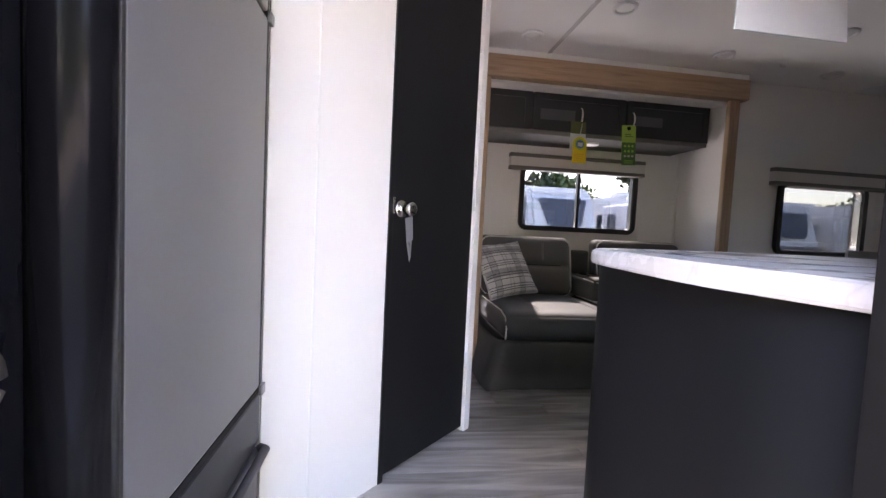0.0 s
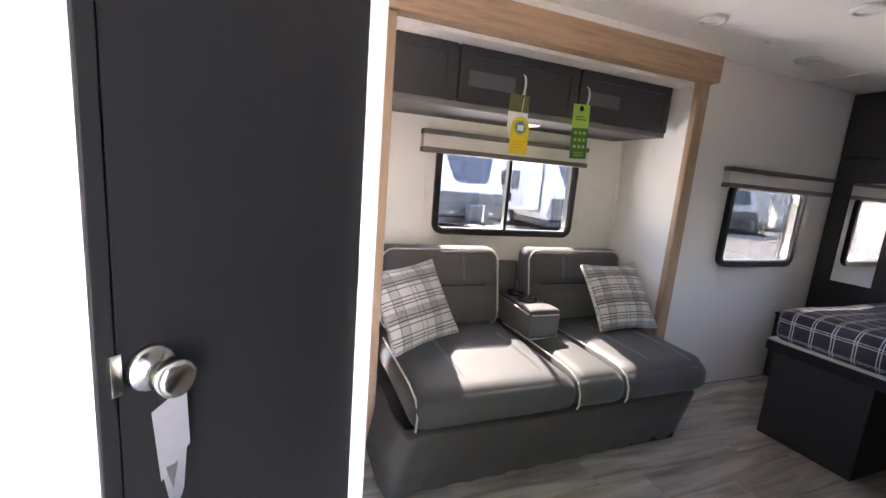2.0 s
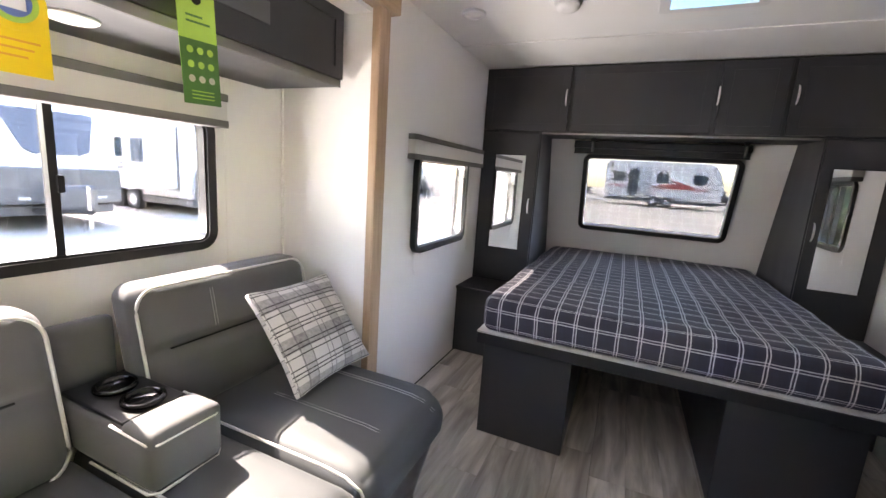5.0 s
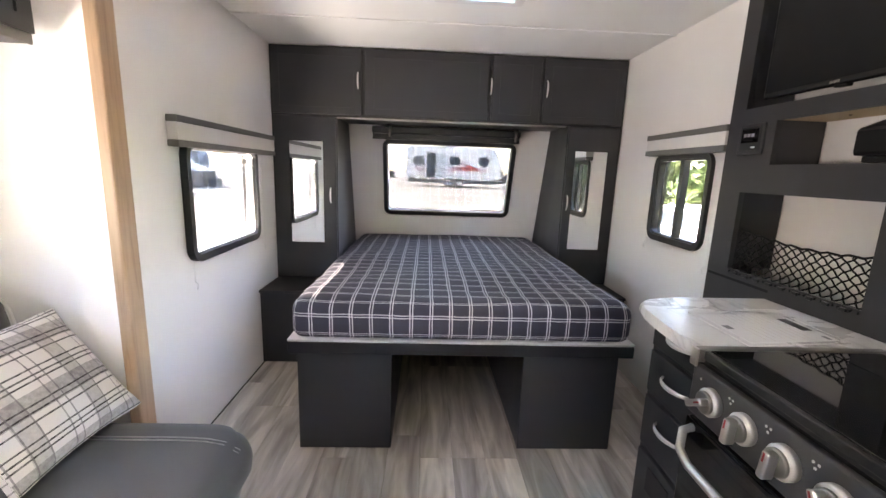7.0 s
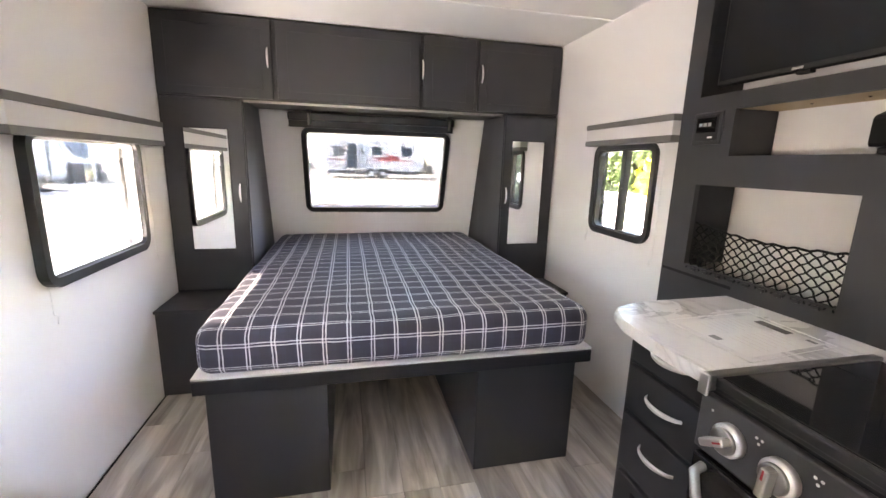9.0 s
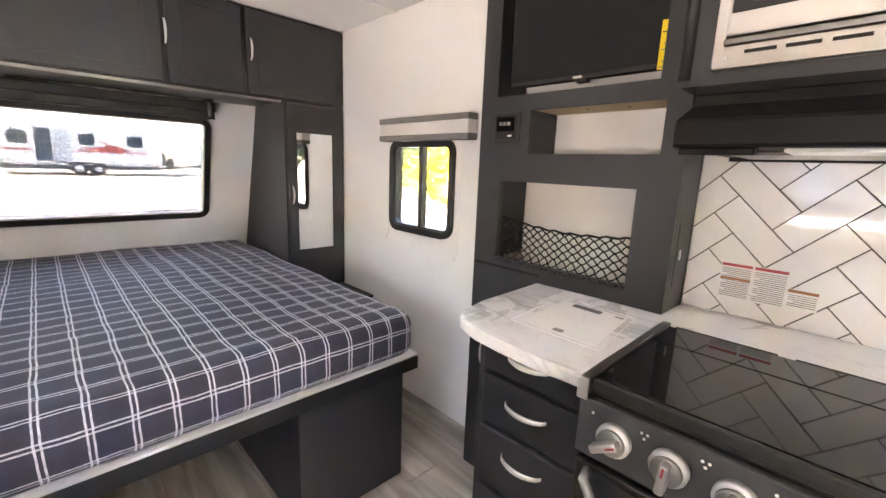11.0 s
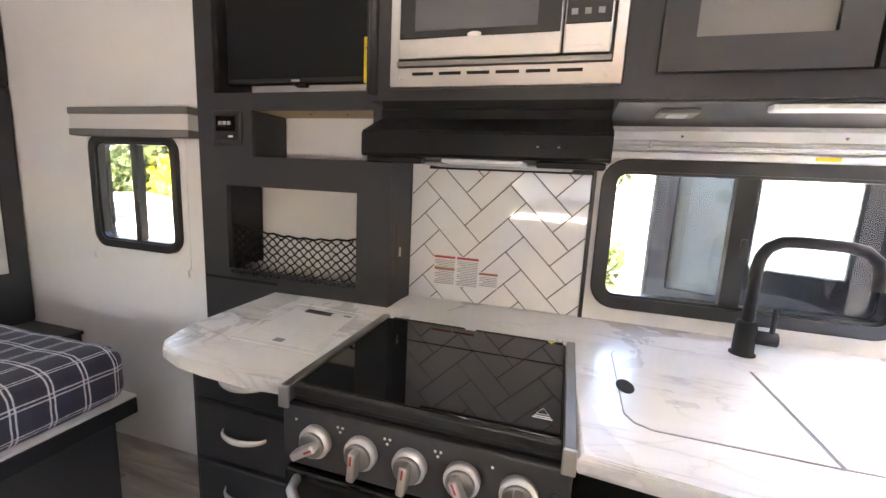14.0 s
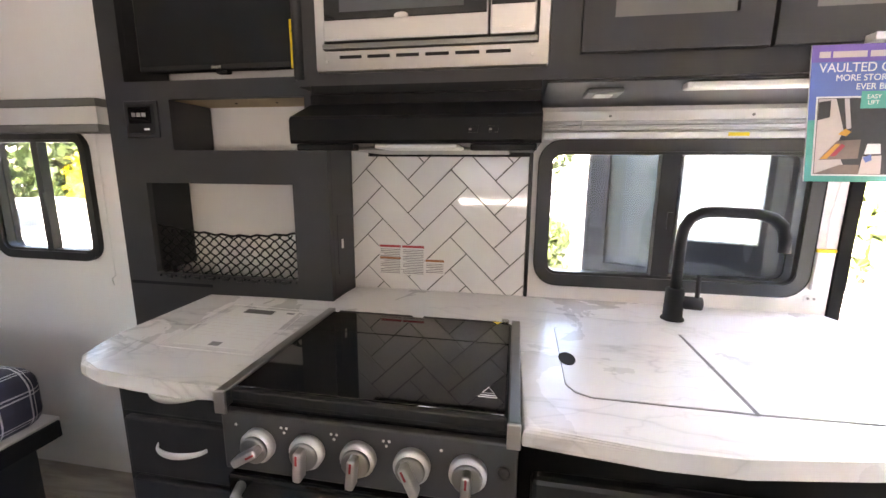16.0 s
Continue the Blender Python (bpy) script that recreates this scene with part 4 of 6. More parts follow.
sc = thing("sink_cabinet", (1.2, 1.0, 0), "dark grey sink cabinet with plain end panel beside the entry", "cabinet")
end_curve = [(0.765 + 0.13 * (1 - math.cos(radians(9 * k))), 1.095 + 0.13 * math.sin(radians(9 * k))) for k in range(11)]
part("body", prism([(1.648, KY + 0.002), (0.795, KY + 0.002), (0.767, 0.80)] + end_curve + [(1.648, 1.27)], 0.0, 0.880, 0), DULL, sc, "", True)
part("front_rail", rbox(1.10, 1.63, 1.258, 1.290, 0.735, 0.80, 0.01), BLACK, sc, "black recessed pull rail")

tall = thing("tall_cabinet", (2.59, 0.69, 0), "charcoal tall cabinet with television niche, open shelves and cargo net", "cabinet")
part("face", wall_cells("y", 0.762, 0.782, 2.222, 2.955, 0.0, 2.103, [(2.31, 2.880, 1.576, 2.06), (2.285, 2.730, 1.372, 1.522), (2.337, 2.845, 0.977, 1.271)]), CHAR, tall)
part("side", rbox(2.222, 2.238, KY + 0.001, 0.7615, 0.0, 2.103, 0.001), CHAR, tall)
part("side", rbox(2.939, 2.955, KY + 0.001, 0.7615, 0.0, 2.103, 0.001), CHAR, tall)
for x0, x1, z0, z1 in ((2.31, 2.880, 1.576, 2.06), (2.285, 2.730, 1.372, 1.522), (2.337, 2.845, 0.977, 1.271)):
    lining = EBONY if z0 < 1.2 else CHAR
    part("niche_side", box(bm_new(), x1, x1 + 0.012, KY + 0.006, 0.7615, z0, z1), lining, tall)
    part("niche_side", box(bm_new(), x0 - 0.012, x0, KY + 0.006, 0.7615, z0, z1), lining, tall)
    if z0 > 1.2:
        part("niche_shelf", box(bm_new(), x0 - 0.012, x1 + 0.012, KY + 0.006, 0.7615, z0 - 0.012, z0), lining, tall)
    part("niche_top", rbox(x0 - 0.012, x1 + 0.012, KY + 0.006, 0.7615, z1, z1 + 0.012, 0), RAWWOOD if z1 < 1.6 and z1 > 1.4 else CHAR, tall, "raw plywood edge" if 1.4 < z1 < 1.6 else "")
for sx in (2.42, 2.56):
    part("screw", lathe([(0.0045, 0), (0.003, -0.002)], Matrix.Translation((sx, 0.70, 1.5205)), 8), DARKGAP, tall)
part("access_panel", rbox(2.2195, 2.2215, 0.655, 0.735, 0.99, 1.18, 0.003), CHAR, tall)
part("panel_catch", rbox(2.2165, 2.2195, 0.70, 0.712, 1.07, 1.10, 0.001), WHITEP, tall, "small white catch")
part("lower_door_line", rbox(2.64, 2.95, 0.7822, 0.784, 0.935, 0.945, 0.001), DARKGAP, tall)

net = bm_new()
nx0, nx1, nz0 = 2.340, 2.842, 0.966


def net_top(x):
    u = (x - nx0) / (nx1 - nx0)
    return 1.120 - 0.020 * math.sin(math.pi * u) + 0.012 * u


NW, NH, NZ1 = 0.036, 0.029, 1.150
for k in range(-6, 16):
    for way in (1, -1):
        pts = []
        for i in range(37):
            z = nz0 + (NZ1 - nz0) * i / 36
            ph = 2 * math.pi * (z - nz0) / NH
            x = nx0 + k * NW + way * ((z - nz0) * NW / NH - 0.0028 * math.sin(ph)) + (0 if way > 0 else 0.5 * NW + (NZ1 - nz0) * NW / NH * 0.5)
            if nx0 <= x <= nx1 and z <= net_top(x):
                pts.append((x, 0.757 + 0.028 * max(0.0, 1 - (z - nz0) / 0.03), z))
        if len(pts) > 1:
            tube(pts, 0.0026, 5, False, net)
tube([(nx0 + (nx1 - nx0) * i / 24, 0.757, net_top(nx0 + (nx1 - nx0) * i / 24) + 0.003 * math.sin(i * 2.1)) for i in range(25)], 0.0038, 6, False, net)
solid("cargo_net", net, NETM, "black elastic cargo net across the open niche", "net")
for i in range(9):
    solid("net_tab", rbox(nx0 + 0.03 + i * 0.052, nx0 + 0.052 + i * 0.052, 0.7825, 0.790, 0.960, 0.971, 0.002), BLACK, "small black net fastener", "fastener", "net fasteners")

tv = thing("television", (2.585, 0.72, 1.60), "black flat television in the cabinet niche", "television")
part("casing", rbox(2.294, 2.856, 0.712, 0.746, 1.611, 1.955, 0.006), BLACK, tv)
part("screen", rbox(2.303, 2.847, 0.7462, 0.748, 1.626, 1.948, 0.001), SCREEN, tv, "glossy black screen")
part("logo_bar", rbox(2.566, 2.600, 0.7462, 0.749, 1.613, 1.622, 0.001), STEEL, tv)
part("sensor", rbox(2.550, 2.590, 0.72, 0.744, 1.601, 1.6105, 0.003), BLACK, tv)
part("bracket", rbox(2.53, 2.63, KY + 0.007, 0.7115, 1.70, 1.80, 0.004), BLACK, tv)
part("sticker", rbox(2.298, 2.337, 0.7482, 0.749, 1.606, 1.738, 0.0003), YELLOW, tv, "yellow energy label")
for i in range(7):
    part("print_line", rbox(2.302, 2.333 - 0.006 * (i % 3), 0.7491, 0.7494, 1.612 + i * 0.0155, 1.615 + i * 0.0155, 0), PRINT if i < 6 else BLACK, tv)

th = thing("thermostat", (2.845, 0.783, 1.47), "black thermostat panel on the tall cabinet", "thermostat")
part("plate", rbox(2.768, 2.888, 0.7825, 0.788, 1.410, 1.520, 0.006), CHAR, th)
part("bezel", rbox(2.780, 2.876, 0.7881, 0.790, 1.424, 1.510, 0.003), BLACK, th)
part("display", rbox(2.790, 2.868, 0.7901, 0.793, 1.452, 1.502, 0.002), GLOSS, th, "glossy display")
for i in range(3):
    part("key", rbox(2.806 + i * 0.018, 2.820 + i * 0.018, 0.7931, 0.794, 1.472, 1.484, 0.0003), PRINT, th)
part("button", rbox(2.800, 2.818, 0.7901, 0.7915, 1.432, 1.438, 0.0005), WHITEP, th)

ok = thing("overhead_cabinet", (1.5, 0.8, 1.51), "charcoal overhead kitchen cabinet with microwave bay and framed doors", "cabinet")
part("body", wall_cells("y", 0.70, 0.972, 0.80, 2.198, 1.510, 2.103, [(1.63, 2.13, 1.55, 1.90)]), CHAR, ok)
part("back", rbox(0.80, 2.198, KY + 0.001, 0.699, 1.510, 2.103, 0.001), CHAR, ok)
part("corner_post", tube([(2.192, 0.968, 1.525), (2.192, 0.968, 2.10)], 0.014, 10), CHAR, ok, "", True)
for x0, x1 in ((1.213, 1.557), (0.86, 1.205)):
    d = part("door", wall_cells("y", 0.9725, 0.990, x0, x1, 1.557, 2.095, [(x0 + 0.06, x1 - 0.06, 1.620, 2.03)]), CHAR, ok)
    part("frosted_pane", rbox(x0 + 0.061, x1 - 0.061, 0.976, 0.981, 1.621, 2.029, 0.001), TAUPE, d, "grey frosted pane")
part("under_panel", rbox(0.80, 1.62, KY + 0.001, 0.96, 1.505, 1.5095, 0.001), CHAR, ok)

puck = thing("cabinet_light", (1.485, 0.85, 1.50), "small square metal light under the cabinet", "light")
part("bezel", rbox(1.445, 1.525, 0.81, 0.89, 1.495, 1.5045, 0.003), STEELD, puck)
part("lens", rbox(1.465, 1.505, 0.83, 0.87, 1.492, 1.495, 0.002), BULB, puck, "clear lens")
bar = thing("light_bar", (1.15, 0.92, 1.49), "slim white light bar under the cabinet", "light")
part("housing", rbox(0.92, 1.335, 0.915, 0.945, 1.490, 1.5045, 0.004), WHITEP, bar)
part("lens", rbox(0.93, 1.325, 0.9455, 0.951, 1.492, 1.502, 0.002), BULB, bar, "milky lens")

mw = thing("microwave", (1.88, 0.85, 1.545), "built-in stainless microwave with black glass door", "microwave")
MZ = 1.536
part("trim_kit", ring(0.518, 0.36, 0.006, 0.022, 0.0, 0.016, Matrix.Translation((1.880, 0.974, MZ + 0.18))), STEEL, mw, "brushed stainless trim")
part("lower_trim", rbox(1.632, 2.128, 0.974, 0.989, MZ + 0.015, MZ + 0.045, 0.002), STEEL, mw, "brushed stainless trim")
for i in range(6):
    part("vent_slot", rbox(1.700 + i * 0.066, 1.752 + i * 0.066, 0.9885, 0.9900, MZ + 0.027, MZ + 0.034, 0.0005), DARKGAP, mw)
for sx in (1.655, 2.112):
    part("screw", lathe([(0.004, 0), (0.003, 0.003)], Matrix.Translation((sx, 0.989, MZ + 0.022)) @ Matrix.Rotation(radians(-90), 4, "X"), 8), CHROME, mw)
part("casing", rbox(1.640, 2.120, 0.72, 0.975, MZ + 0.05, MZ + 0.33, 0.004), BLACK, mw)
md = part("door", rbox(1.748, 2.118, 0.976, 0.996, MZ + 0.062, MZ + 0.335, 0.005), STEEL, mw, "stainless door")
part("glass", rbox(1.752, 2.112, 0.9962, 0.998, MZ + 0.105, MZ + 0.335, 0.001), GLOSS, md, "black glass")
part("window", rbox(1.80, 2.075, 0.9982, 0.9992, MZ + 0.12, MZ + 0.32, 0.0005), RVGREY, md, "grey mesh window")
part("logo_oval", lathe([(0.016, 0), (0.016, 0.001)], Matrix.Translation((1.935, 0.9982, MZ + 0.108)) @ Matrix.Rotation(radians(-90), 4, "X") @ Matrix.Diagonal((1, 0.4, 1, 1)), 20), STEEL, md)
part("panel", rbox(1.650, 1.745, 0.976, 0.996, MZ + 0.062, MZ + 0.335, 0.005), STEEL, mw, "stainless control panel")
part("panel_glass", rbox(1.654, 1.742, 0.9962, 0.998, MZ + 0.118, MZ + 0.335, 0.001), GLOSS, mw)
part("open_button", plate(0.068, 0.030, 0.005, 0.9962, 0.999, Matrix.Translation((1.697, 0, MZ + 0.090))), STEEL, mw, "stainless door button")
for i in range(3):
    for j in range(5):
        part("key", rbox(1.668 + i * 0.026, 1.681 + i * 0.026, 0.9981, 0.9986, MZ + 0.135 + j * 0.028, MZ + (0.147 if j == 0 else 0.143) + j * 0.028, 0), PRINT, mw)
part("lower_lip", rbox(1.645, 2.12, 0.980, 0.997, MZ + 0.046, MZ + 0.058, 0.003), STEELD, mw)

hood = thing("range_hood", (1.89, 0.85, 1.38), "matt black range hood under the microwave", "range hood")
hp = [(KY + 0.002, 1.372), (1.082, 1.372), (1.086, 1.379), (1.086, 1.421), (1.080, 1.428), (0.985, 1.466), (0.985, 1.487), (0.980, 1.490), (0.980, 1.5085), (KY + 0.002, 1.508)]
hbm = bm_new()
va, vb = [hbm.verts.new((1.632, y, z)) for y, z in hp], [hbm.verts.new((2.160, y, z)) for y, z in hp]
hbm.faces.new(va), hbm.faces.new(vb[::-1])
for i in range(len(hp)):
    j = (i + 1) % len(hp)
    hbm.faces.new((va[i], vb[i], vb[j], va[j]))
part("shell", hbm, HOODM, hood)
part("lip", rbox(1.640, 2.152, 0.62, 0.632, 1.360, 1.3715, 0.002), HOODM, hood)
for sx in (1.640, 2.02):
    part("lip", rbox(sx, sx + 0.132, 1.045, 1.075, 1.358, 1.3715, 0.003), HOODM, hood)
part("lens", rbox(1.80, 1.98, 0.95, 1.06, 1.363, 1.3715, 0.004), BULB, hood, "white light lens")
part("filter", rbox(1.70, 2.10, 0.66, 0.93, 1.365, 1.3715, 0.003), STEELD, hood, "metal grease filter")
for sx in (1.725, 1.765):
    part("switch", rbox(sx - 0.009, sx + 0.009, 1.086, 1.089, 1.392, 1.404, 0.001), HOODM, hood)
    part("switch_mark", rbox(sx + 0.003, sx + 0.008, 1.0912, 1.0916, 1.396, 1.400, 0), TAUPE, hood)

stove = thing("stove", (1.92, 1.1, 0), "black gas range with glass lid and silver knobs", "stove")
part("body", rbox(1.660, 2.178, 0.90, 1.318, 0.03, 0.90, 0.003), BLACK, stove)
part("deck", rbox(1.668, 2.170, 0.888, 1.325, 0.9005, 0.922, 0.003), BLACK, stove)
for x0, x1 in ((1.653, 1.674), (2.164, 2.185)):
    part("side_rail", rbox(x0, x1, 0.888, 1.340, 0.902, 0.935, 0.003), STEELD, stove, "brushed steel side rail")
    part("corner_cap", rbox(x0 - 0.0005, x1 + 0.0005, 1.3405, 1.347, 0.892, 0.9355, 0.002), STEEL, stove, "brushed steel corner cap")
part("rear_glass", rbox(1.678, 2.160, 0.912, 1.040, 0.926, 0.933, 0.0015), GLOSS, stove, "black glass lid panel")
part("front_glass", rbox(1.678, 2.160, 1.043, 1.318, 0.926, 0.933, 0.0015), GLOSS, stove, "black glass lid panel")
part("front_edge", rbox(1.676, 2.162, 1.3185, 1.332, 0.912, 0.932, 0.003), BLACK, stove)
for i in range(2):
    part("rear_vent", rbox(1.70 + i * 0.24, 1.91 + i * 0.24, 0.891, 0.903, 0.9222, 0.930, 0.002), DARKGAP, stove)
part("hinge_cap", rbox(1.682, 1.700, 0.889, 0.911, 0.923, 0.937, 0.002), STEEL, stove)
part("warning_mark", prism([(1.700, 0.905), (1.722, 0.905), (1.711, 0.922)], 0.9332, 0.9336), YELLOW, stove, "yellow warning mark")
tri = tube([(1.699, 1.258, 0.9335), (1.721, 1.258, 0.9335), (1.710, 1.238, 0.9335)], 0.0008, 4, True)
part("hot_mark", tri, PAPER, stove)
part("hot_text", rbox(1.696, 1.724, 1.263, 1.266, 0.9331, 0.9334, 0), PAPER, stove)
part("hot_text", rbox(1.693, 1.727, 1.269, 1.272, 0.9331, 0.9334, 0), PAPER, stove)
part("control_panel", rbox(1.655, 2.183, 1.3185, 1.336, 0.775, 0.893, 0.004), PANELM, stove, "dark grey control panel")
ANG = (58, 4, 6, -24, 2)
for i in range(5):
    kx = 2.108 - i * 0.0935
    m = Matrix.Translation((kx, 1.336, 0.836)) @ Matrix.Rotation(radians(-90), 4, "X")
    k = part("knob", lathe([(0.031, 0), (0.031, 0.012), (0.0285, 0.015), (0.026, 0.016), (0.0255, 0.0165)], m), KNOBG, stove, "silver burner knob", True)
    part("face", lathe([(0.0252, 0.0166), (0.0245, 0.022), (0.022, 0.0235)], m), STEELD, k, "brushed steel face", True)
    g = rbox(-0.0075, 0.0075, 0.020, 0.044, -0.032, 0.022, 0.004)
    bmesh.ops.transform(g, matrix=Matrix.Translation((kx, 1.336, 0.836)) @ Matrix.Rotation(radians(-ANG[i]), 4, "Y"), verts=g.verts[:])
    part("grip", g, STEEL, k)
    r = rbox(-0.0018, 0.0018, 0.0442, 0.0447, 0.002, 0.020, 0)
    bmesh.ops.transform(r, matrix=Matrix.Translation((kx, 1.336, 0.836)) @ Matrix.Rotation(radians(-ANG[i]), 4, "Y"), verts=r.verts[:])
    part("pointer", r, REDP, k, "red pointer line")
    part("dot", rbox(kx - 0.002, kx + 0.002, 1.348, 1.3486, 0.860, 0.864, 0), BLACK, k)
    for ox, oz in ((-0.005, 0.004), (0.005, 0.004), (0, -0.005)) if 0 < i < 4 else ((0, 0),):
        part("burner_mark", lathe([(0.0027, 0), (0.0027, 0.0006)], Matrix.Translation((kx + 0.045 + ox, 1.336, 0.868 + oz)) @ Matrix.Rotation(radians(-90), 4, "X"), 10), PAPER, stove)
part("igniter", lathe([(0.010, 0), (0.010, 0.004), (0.007, 0.006), (0.001, 0.006)], Matrix.Translation((1.677, 1.336, 0.843)) @ Matrix.Rotation(radians(-90), 4, "X"), 16), BLACK, stove, "", True)
od = part("oven_door", rbox(1.660, 2.178, 1.3195, 1.340, 0.20, 0.765, 0.005), GLOSS, stove, "black glass oven door")
part("handle", tube([(2.150, 1.340, 0.748), (2.145, 1.365, 0.745), (2.110, 1.392, 0.722), (2.07, 1.398, 0.712), (1.77, 1.398, 0.712), (1.73, 1.392, 0.722), (1.695, 1.365, 0.745), (1.69, 1.340, 0.748)], 0.0095, 10), STEEL, od, "brushed steel bar handle", True)
part("drawer", rbox(1.660, 2.178, 1.3195, 1.335, 0.04, 0.19, 0.005), BLACK, stove)

# faucet
fa = thing("faucet", (1.205, 0.70, 0.915), "matt black swan-neck kitchen faucet on the counter", "faucet")
FX, FY = 1.234, 0.735
part("base", lathe([(0.030, 0), (0.030, 0.004), (0.025, 0.008), (0.024, 0.085), (0.021, 0.090), (0.001, 0.090)], Matrix.Translation((FX, FY, 0.9153))), FAUCETM, fa, "", True)
neck = [(FX, FY, 1.0), (FX, FY, 1.14), (FX - 0.004, FY, 1.172), (FX - 0.018, FY, 1.198), (FX - 0.045, FY, 1.214), (FX - 0.08, FY, 1.217),
        (FX - 0.175, FY, 1.214), (FX - 0.212, FY, 1.205), (FX - 0.237, FY, 1.184), (FX - 0.248, FY, 1.155), (FX - 0.250, FY, 1.115)]
part("neck", tube(neck, 0.0145, 12), FAUCETM, fa, "", True)
part("lever_body", tube([(FX - 0.015, FY, 0.965), (FX - 0.068, FY + 0.006, 0.965)], 0.018, 12), FAUCETM, fa, "", True)
part("lever", tube([(FX - 0.055, FY + 0.005, 0.975), (FX - 0.055, FY + 0.005, 1.045)], 0.006, 8), FAUCETM, fa, "", True)


# sink covers set into the counter
for pts, hole in (([(1.564, 0.878), (1.556, 0.862), (1.535, 0.855), (1.262, 0.858), (1.262, 1.209), (1.525, 1.206), (1.553, 1.192), (1.567, 1.165)], (1.553, 1.055)),
                  ([(1.254, 0.858), (0.985, 0.860), (0.930, 0.884), (0.880, 0.922), (0.862, 0.965), (0.858, 1.11), (0.872, 1.165), (0.915, 1.194), (1.0, 1.200), (1.254, 1.209)], (0.872, 1.02))):
    cx, cy = sum(p[0] for p in pts) / len(pts), sum(p[1] for p in pts) / len(pts)
    sk = thing("sink_cover", (cx, cy, 0.9152), "marble-look sink cover flush in the counter with a finger hole", "sink cover", "sink covers")
    grow = [(cx + (x - cx) * 1.016, cy + (y - cy) * 1.016) for x, y in pts]
    part("joint", prism(grow, 0.9152, 0.9156), SINKD, sk, "dark joint line")
    part("board", prism(pts, 0.9158, 0.9172), MARBLE, sk)
    # the finger hole is a flat disc; its inner shade is only dark colour
    hm = Matrix.Translation((hole[0], hole[1], 0.9174)) @ Matrix.Diagonal((0.75, 1.35, 1, 1))
    part("hole_shade_disc", lathe([(0.024, 0), (0.024, 0.0004)], hm, 20), DARKGAP if hole[0] > 1.2 else SINKD, sk)

pp = thing("paper_sheet", (2.36, 1.02, 0.9155), "white printed care sheet in a clear sleeve lying on the counter", "paper")
PC = [(2.495, 0.872), (2.257, 0.880), (2.226, 1.172), (2.476, 1.168)]
part("sleeve", prism(PC, 0.9155, 0.9160), MARBLE, pp, "clear plastic sleeve over the counter")


def on_paper(u0, u1, v0, v1):
    a, b, c, d = [Vector(p) for p in PC]
    return [tuple(a.lerp(b, u).lerp(d.lerp(c, u), v)) for u, v in ((u0, v0), (u1, v0), (u1, v1), (u0, v1))]


part("sheet", prism(on_paper(0.10, 0.93, 0.05, 0.93), 0.9161, 0.9166), PAPER, pp, "white printed sheet")
part("print_photo", prism(on_paper(0.27, 0.64, 0.09, 0.19), 0.9168, 0.9172), PHOTOD, pp, "dark printed photo")
for u0, u1, v0, v1 in ((0.80, 0.90, 0.10, 0.14), (0.45, 0.56, 0.84, 0.91)):
    part("print_block", prism(on_paper(u0, u1, v0, v1), 0.9168, 0.9171), PRINT, pp, "grey printed block")
for k in range(8):
    for u0, u1 in ((0.12, 0.45), (0.52, 0.9)):
        part("print_line", prism(on_paper(u0, u1 - 0.04 * (k % 3), 0.28 + k * 0.065, 0.288 + k * 0.065), 0.9168, 0.9170), CREAM, pp)
for a, b in ((0, 1), (1, 2), (2, 3), (3, 0)):
    (x0, y0), (x1, y1) = PC[a], PC[b]
    part("sleeve_edge", tube([(x0, y0, 0.9168), (x1, y1, 0.9168)], 0.0008, 5), BULB, pp, "clear sleeve edge")

# blind rail above the sink window
br = thing("blind_rail", (1.2, 0.62, 1.43), "raised white blind with metal rails above the sink window", "blind")
part("head_rail", rbox(0.86, 1.610, KY + 0.0008, 0.628, 1.462, 1.492, 0.003), WALL, br)
for k in range(6):
    part("slat", rbox(0.86, 1.608, KY + 0.0008, 0.632 - 0.001 * (k % 2), 1.4365 + 0.0041 * k, 1.4397 + 0.0041 * k, 0.001), WHITEP, br)
part("bottom_rail", rbox(0.86, 1.606, KY + 0.0008, 0.630, 1.412, 1.432, 0.004), WHITEP, br)
part("rod", tube([(0.86, 0.636, 1.447), (1.606, 0.636, 1.447)], 0.003, 6), CHROME, br, "thin metal rod")
for x in (1.42, 1.05):
    part("screw", lathe([(0.004, 0), (0.003, 0.003)], Matrix.Translation((x, 0.628, 1.475)) @ Matrix.Rotation(radians(-90), 4, "X"), 8), STEELD, br)
part("clip", rbox(1.495, 1.500, 0.628, 0.642, 1.440, 1.462, 0.001), WHITEP, br)
part("label", rbox(1.055, 1.108, 0.6302, 0.631, 1.418, 1.428, 0), YELLOW, br, "yellow warning label")

bag = thing("spare_cord_bag", (0.805, 0.61, 1.05), "small clear bag with a cord hung beside the window", "bag")
part("bag", rbox(0.783, 0.830, KY + 0.001, 0.612, 0.985, 1.10, 0.005), BULB, bag)
part("bag_band", rbox(0.781, 0.832, KY + 0.001, 0.6135, 1.098, 1.108, 0.002), YELLOW, bag, "yellow strip")
part("cord", tube([(0.806, 0.606, 1.108), (0.812, 0.608, 1.20), (0.80, 0.608, 1.30), (0.815, 0.606, 1.40)], 0.002, 5), WHITEP, bag)
structure("trim_door", rbox(0.7405, 0.775, 0.530, 0.5695, 0.0, 1.98, 0.002), FRAMEG, "grey entry door frame", "trim")
# dark strip added to keep the brightly lit frame edge from showing pale
structure("trim_dark_strip", rbox(0.7400, 0.775, 0.570, 0.608, 0.0, 1.98, 0.002), DULL, "added dark strip on the inner edge of the door frame", "trim")
marker = thing("marker_reflector", (0.735, 0.53, 0.985), "small red reflector on the entry door frame", "reflector")
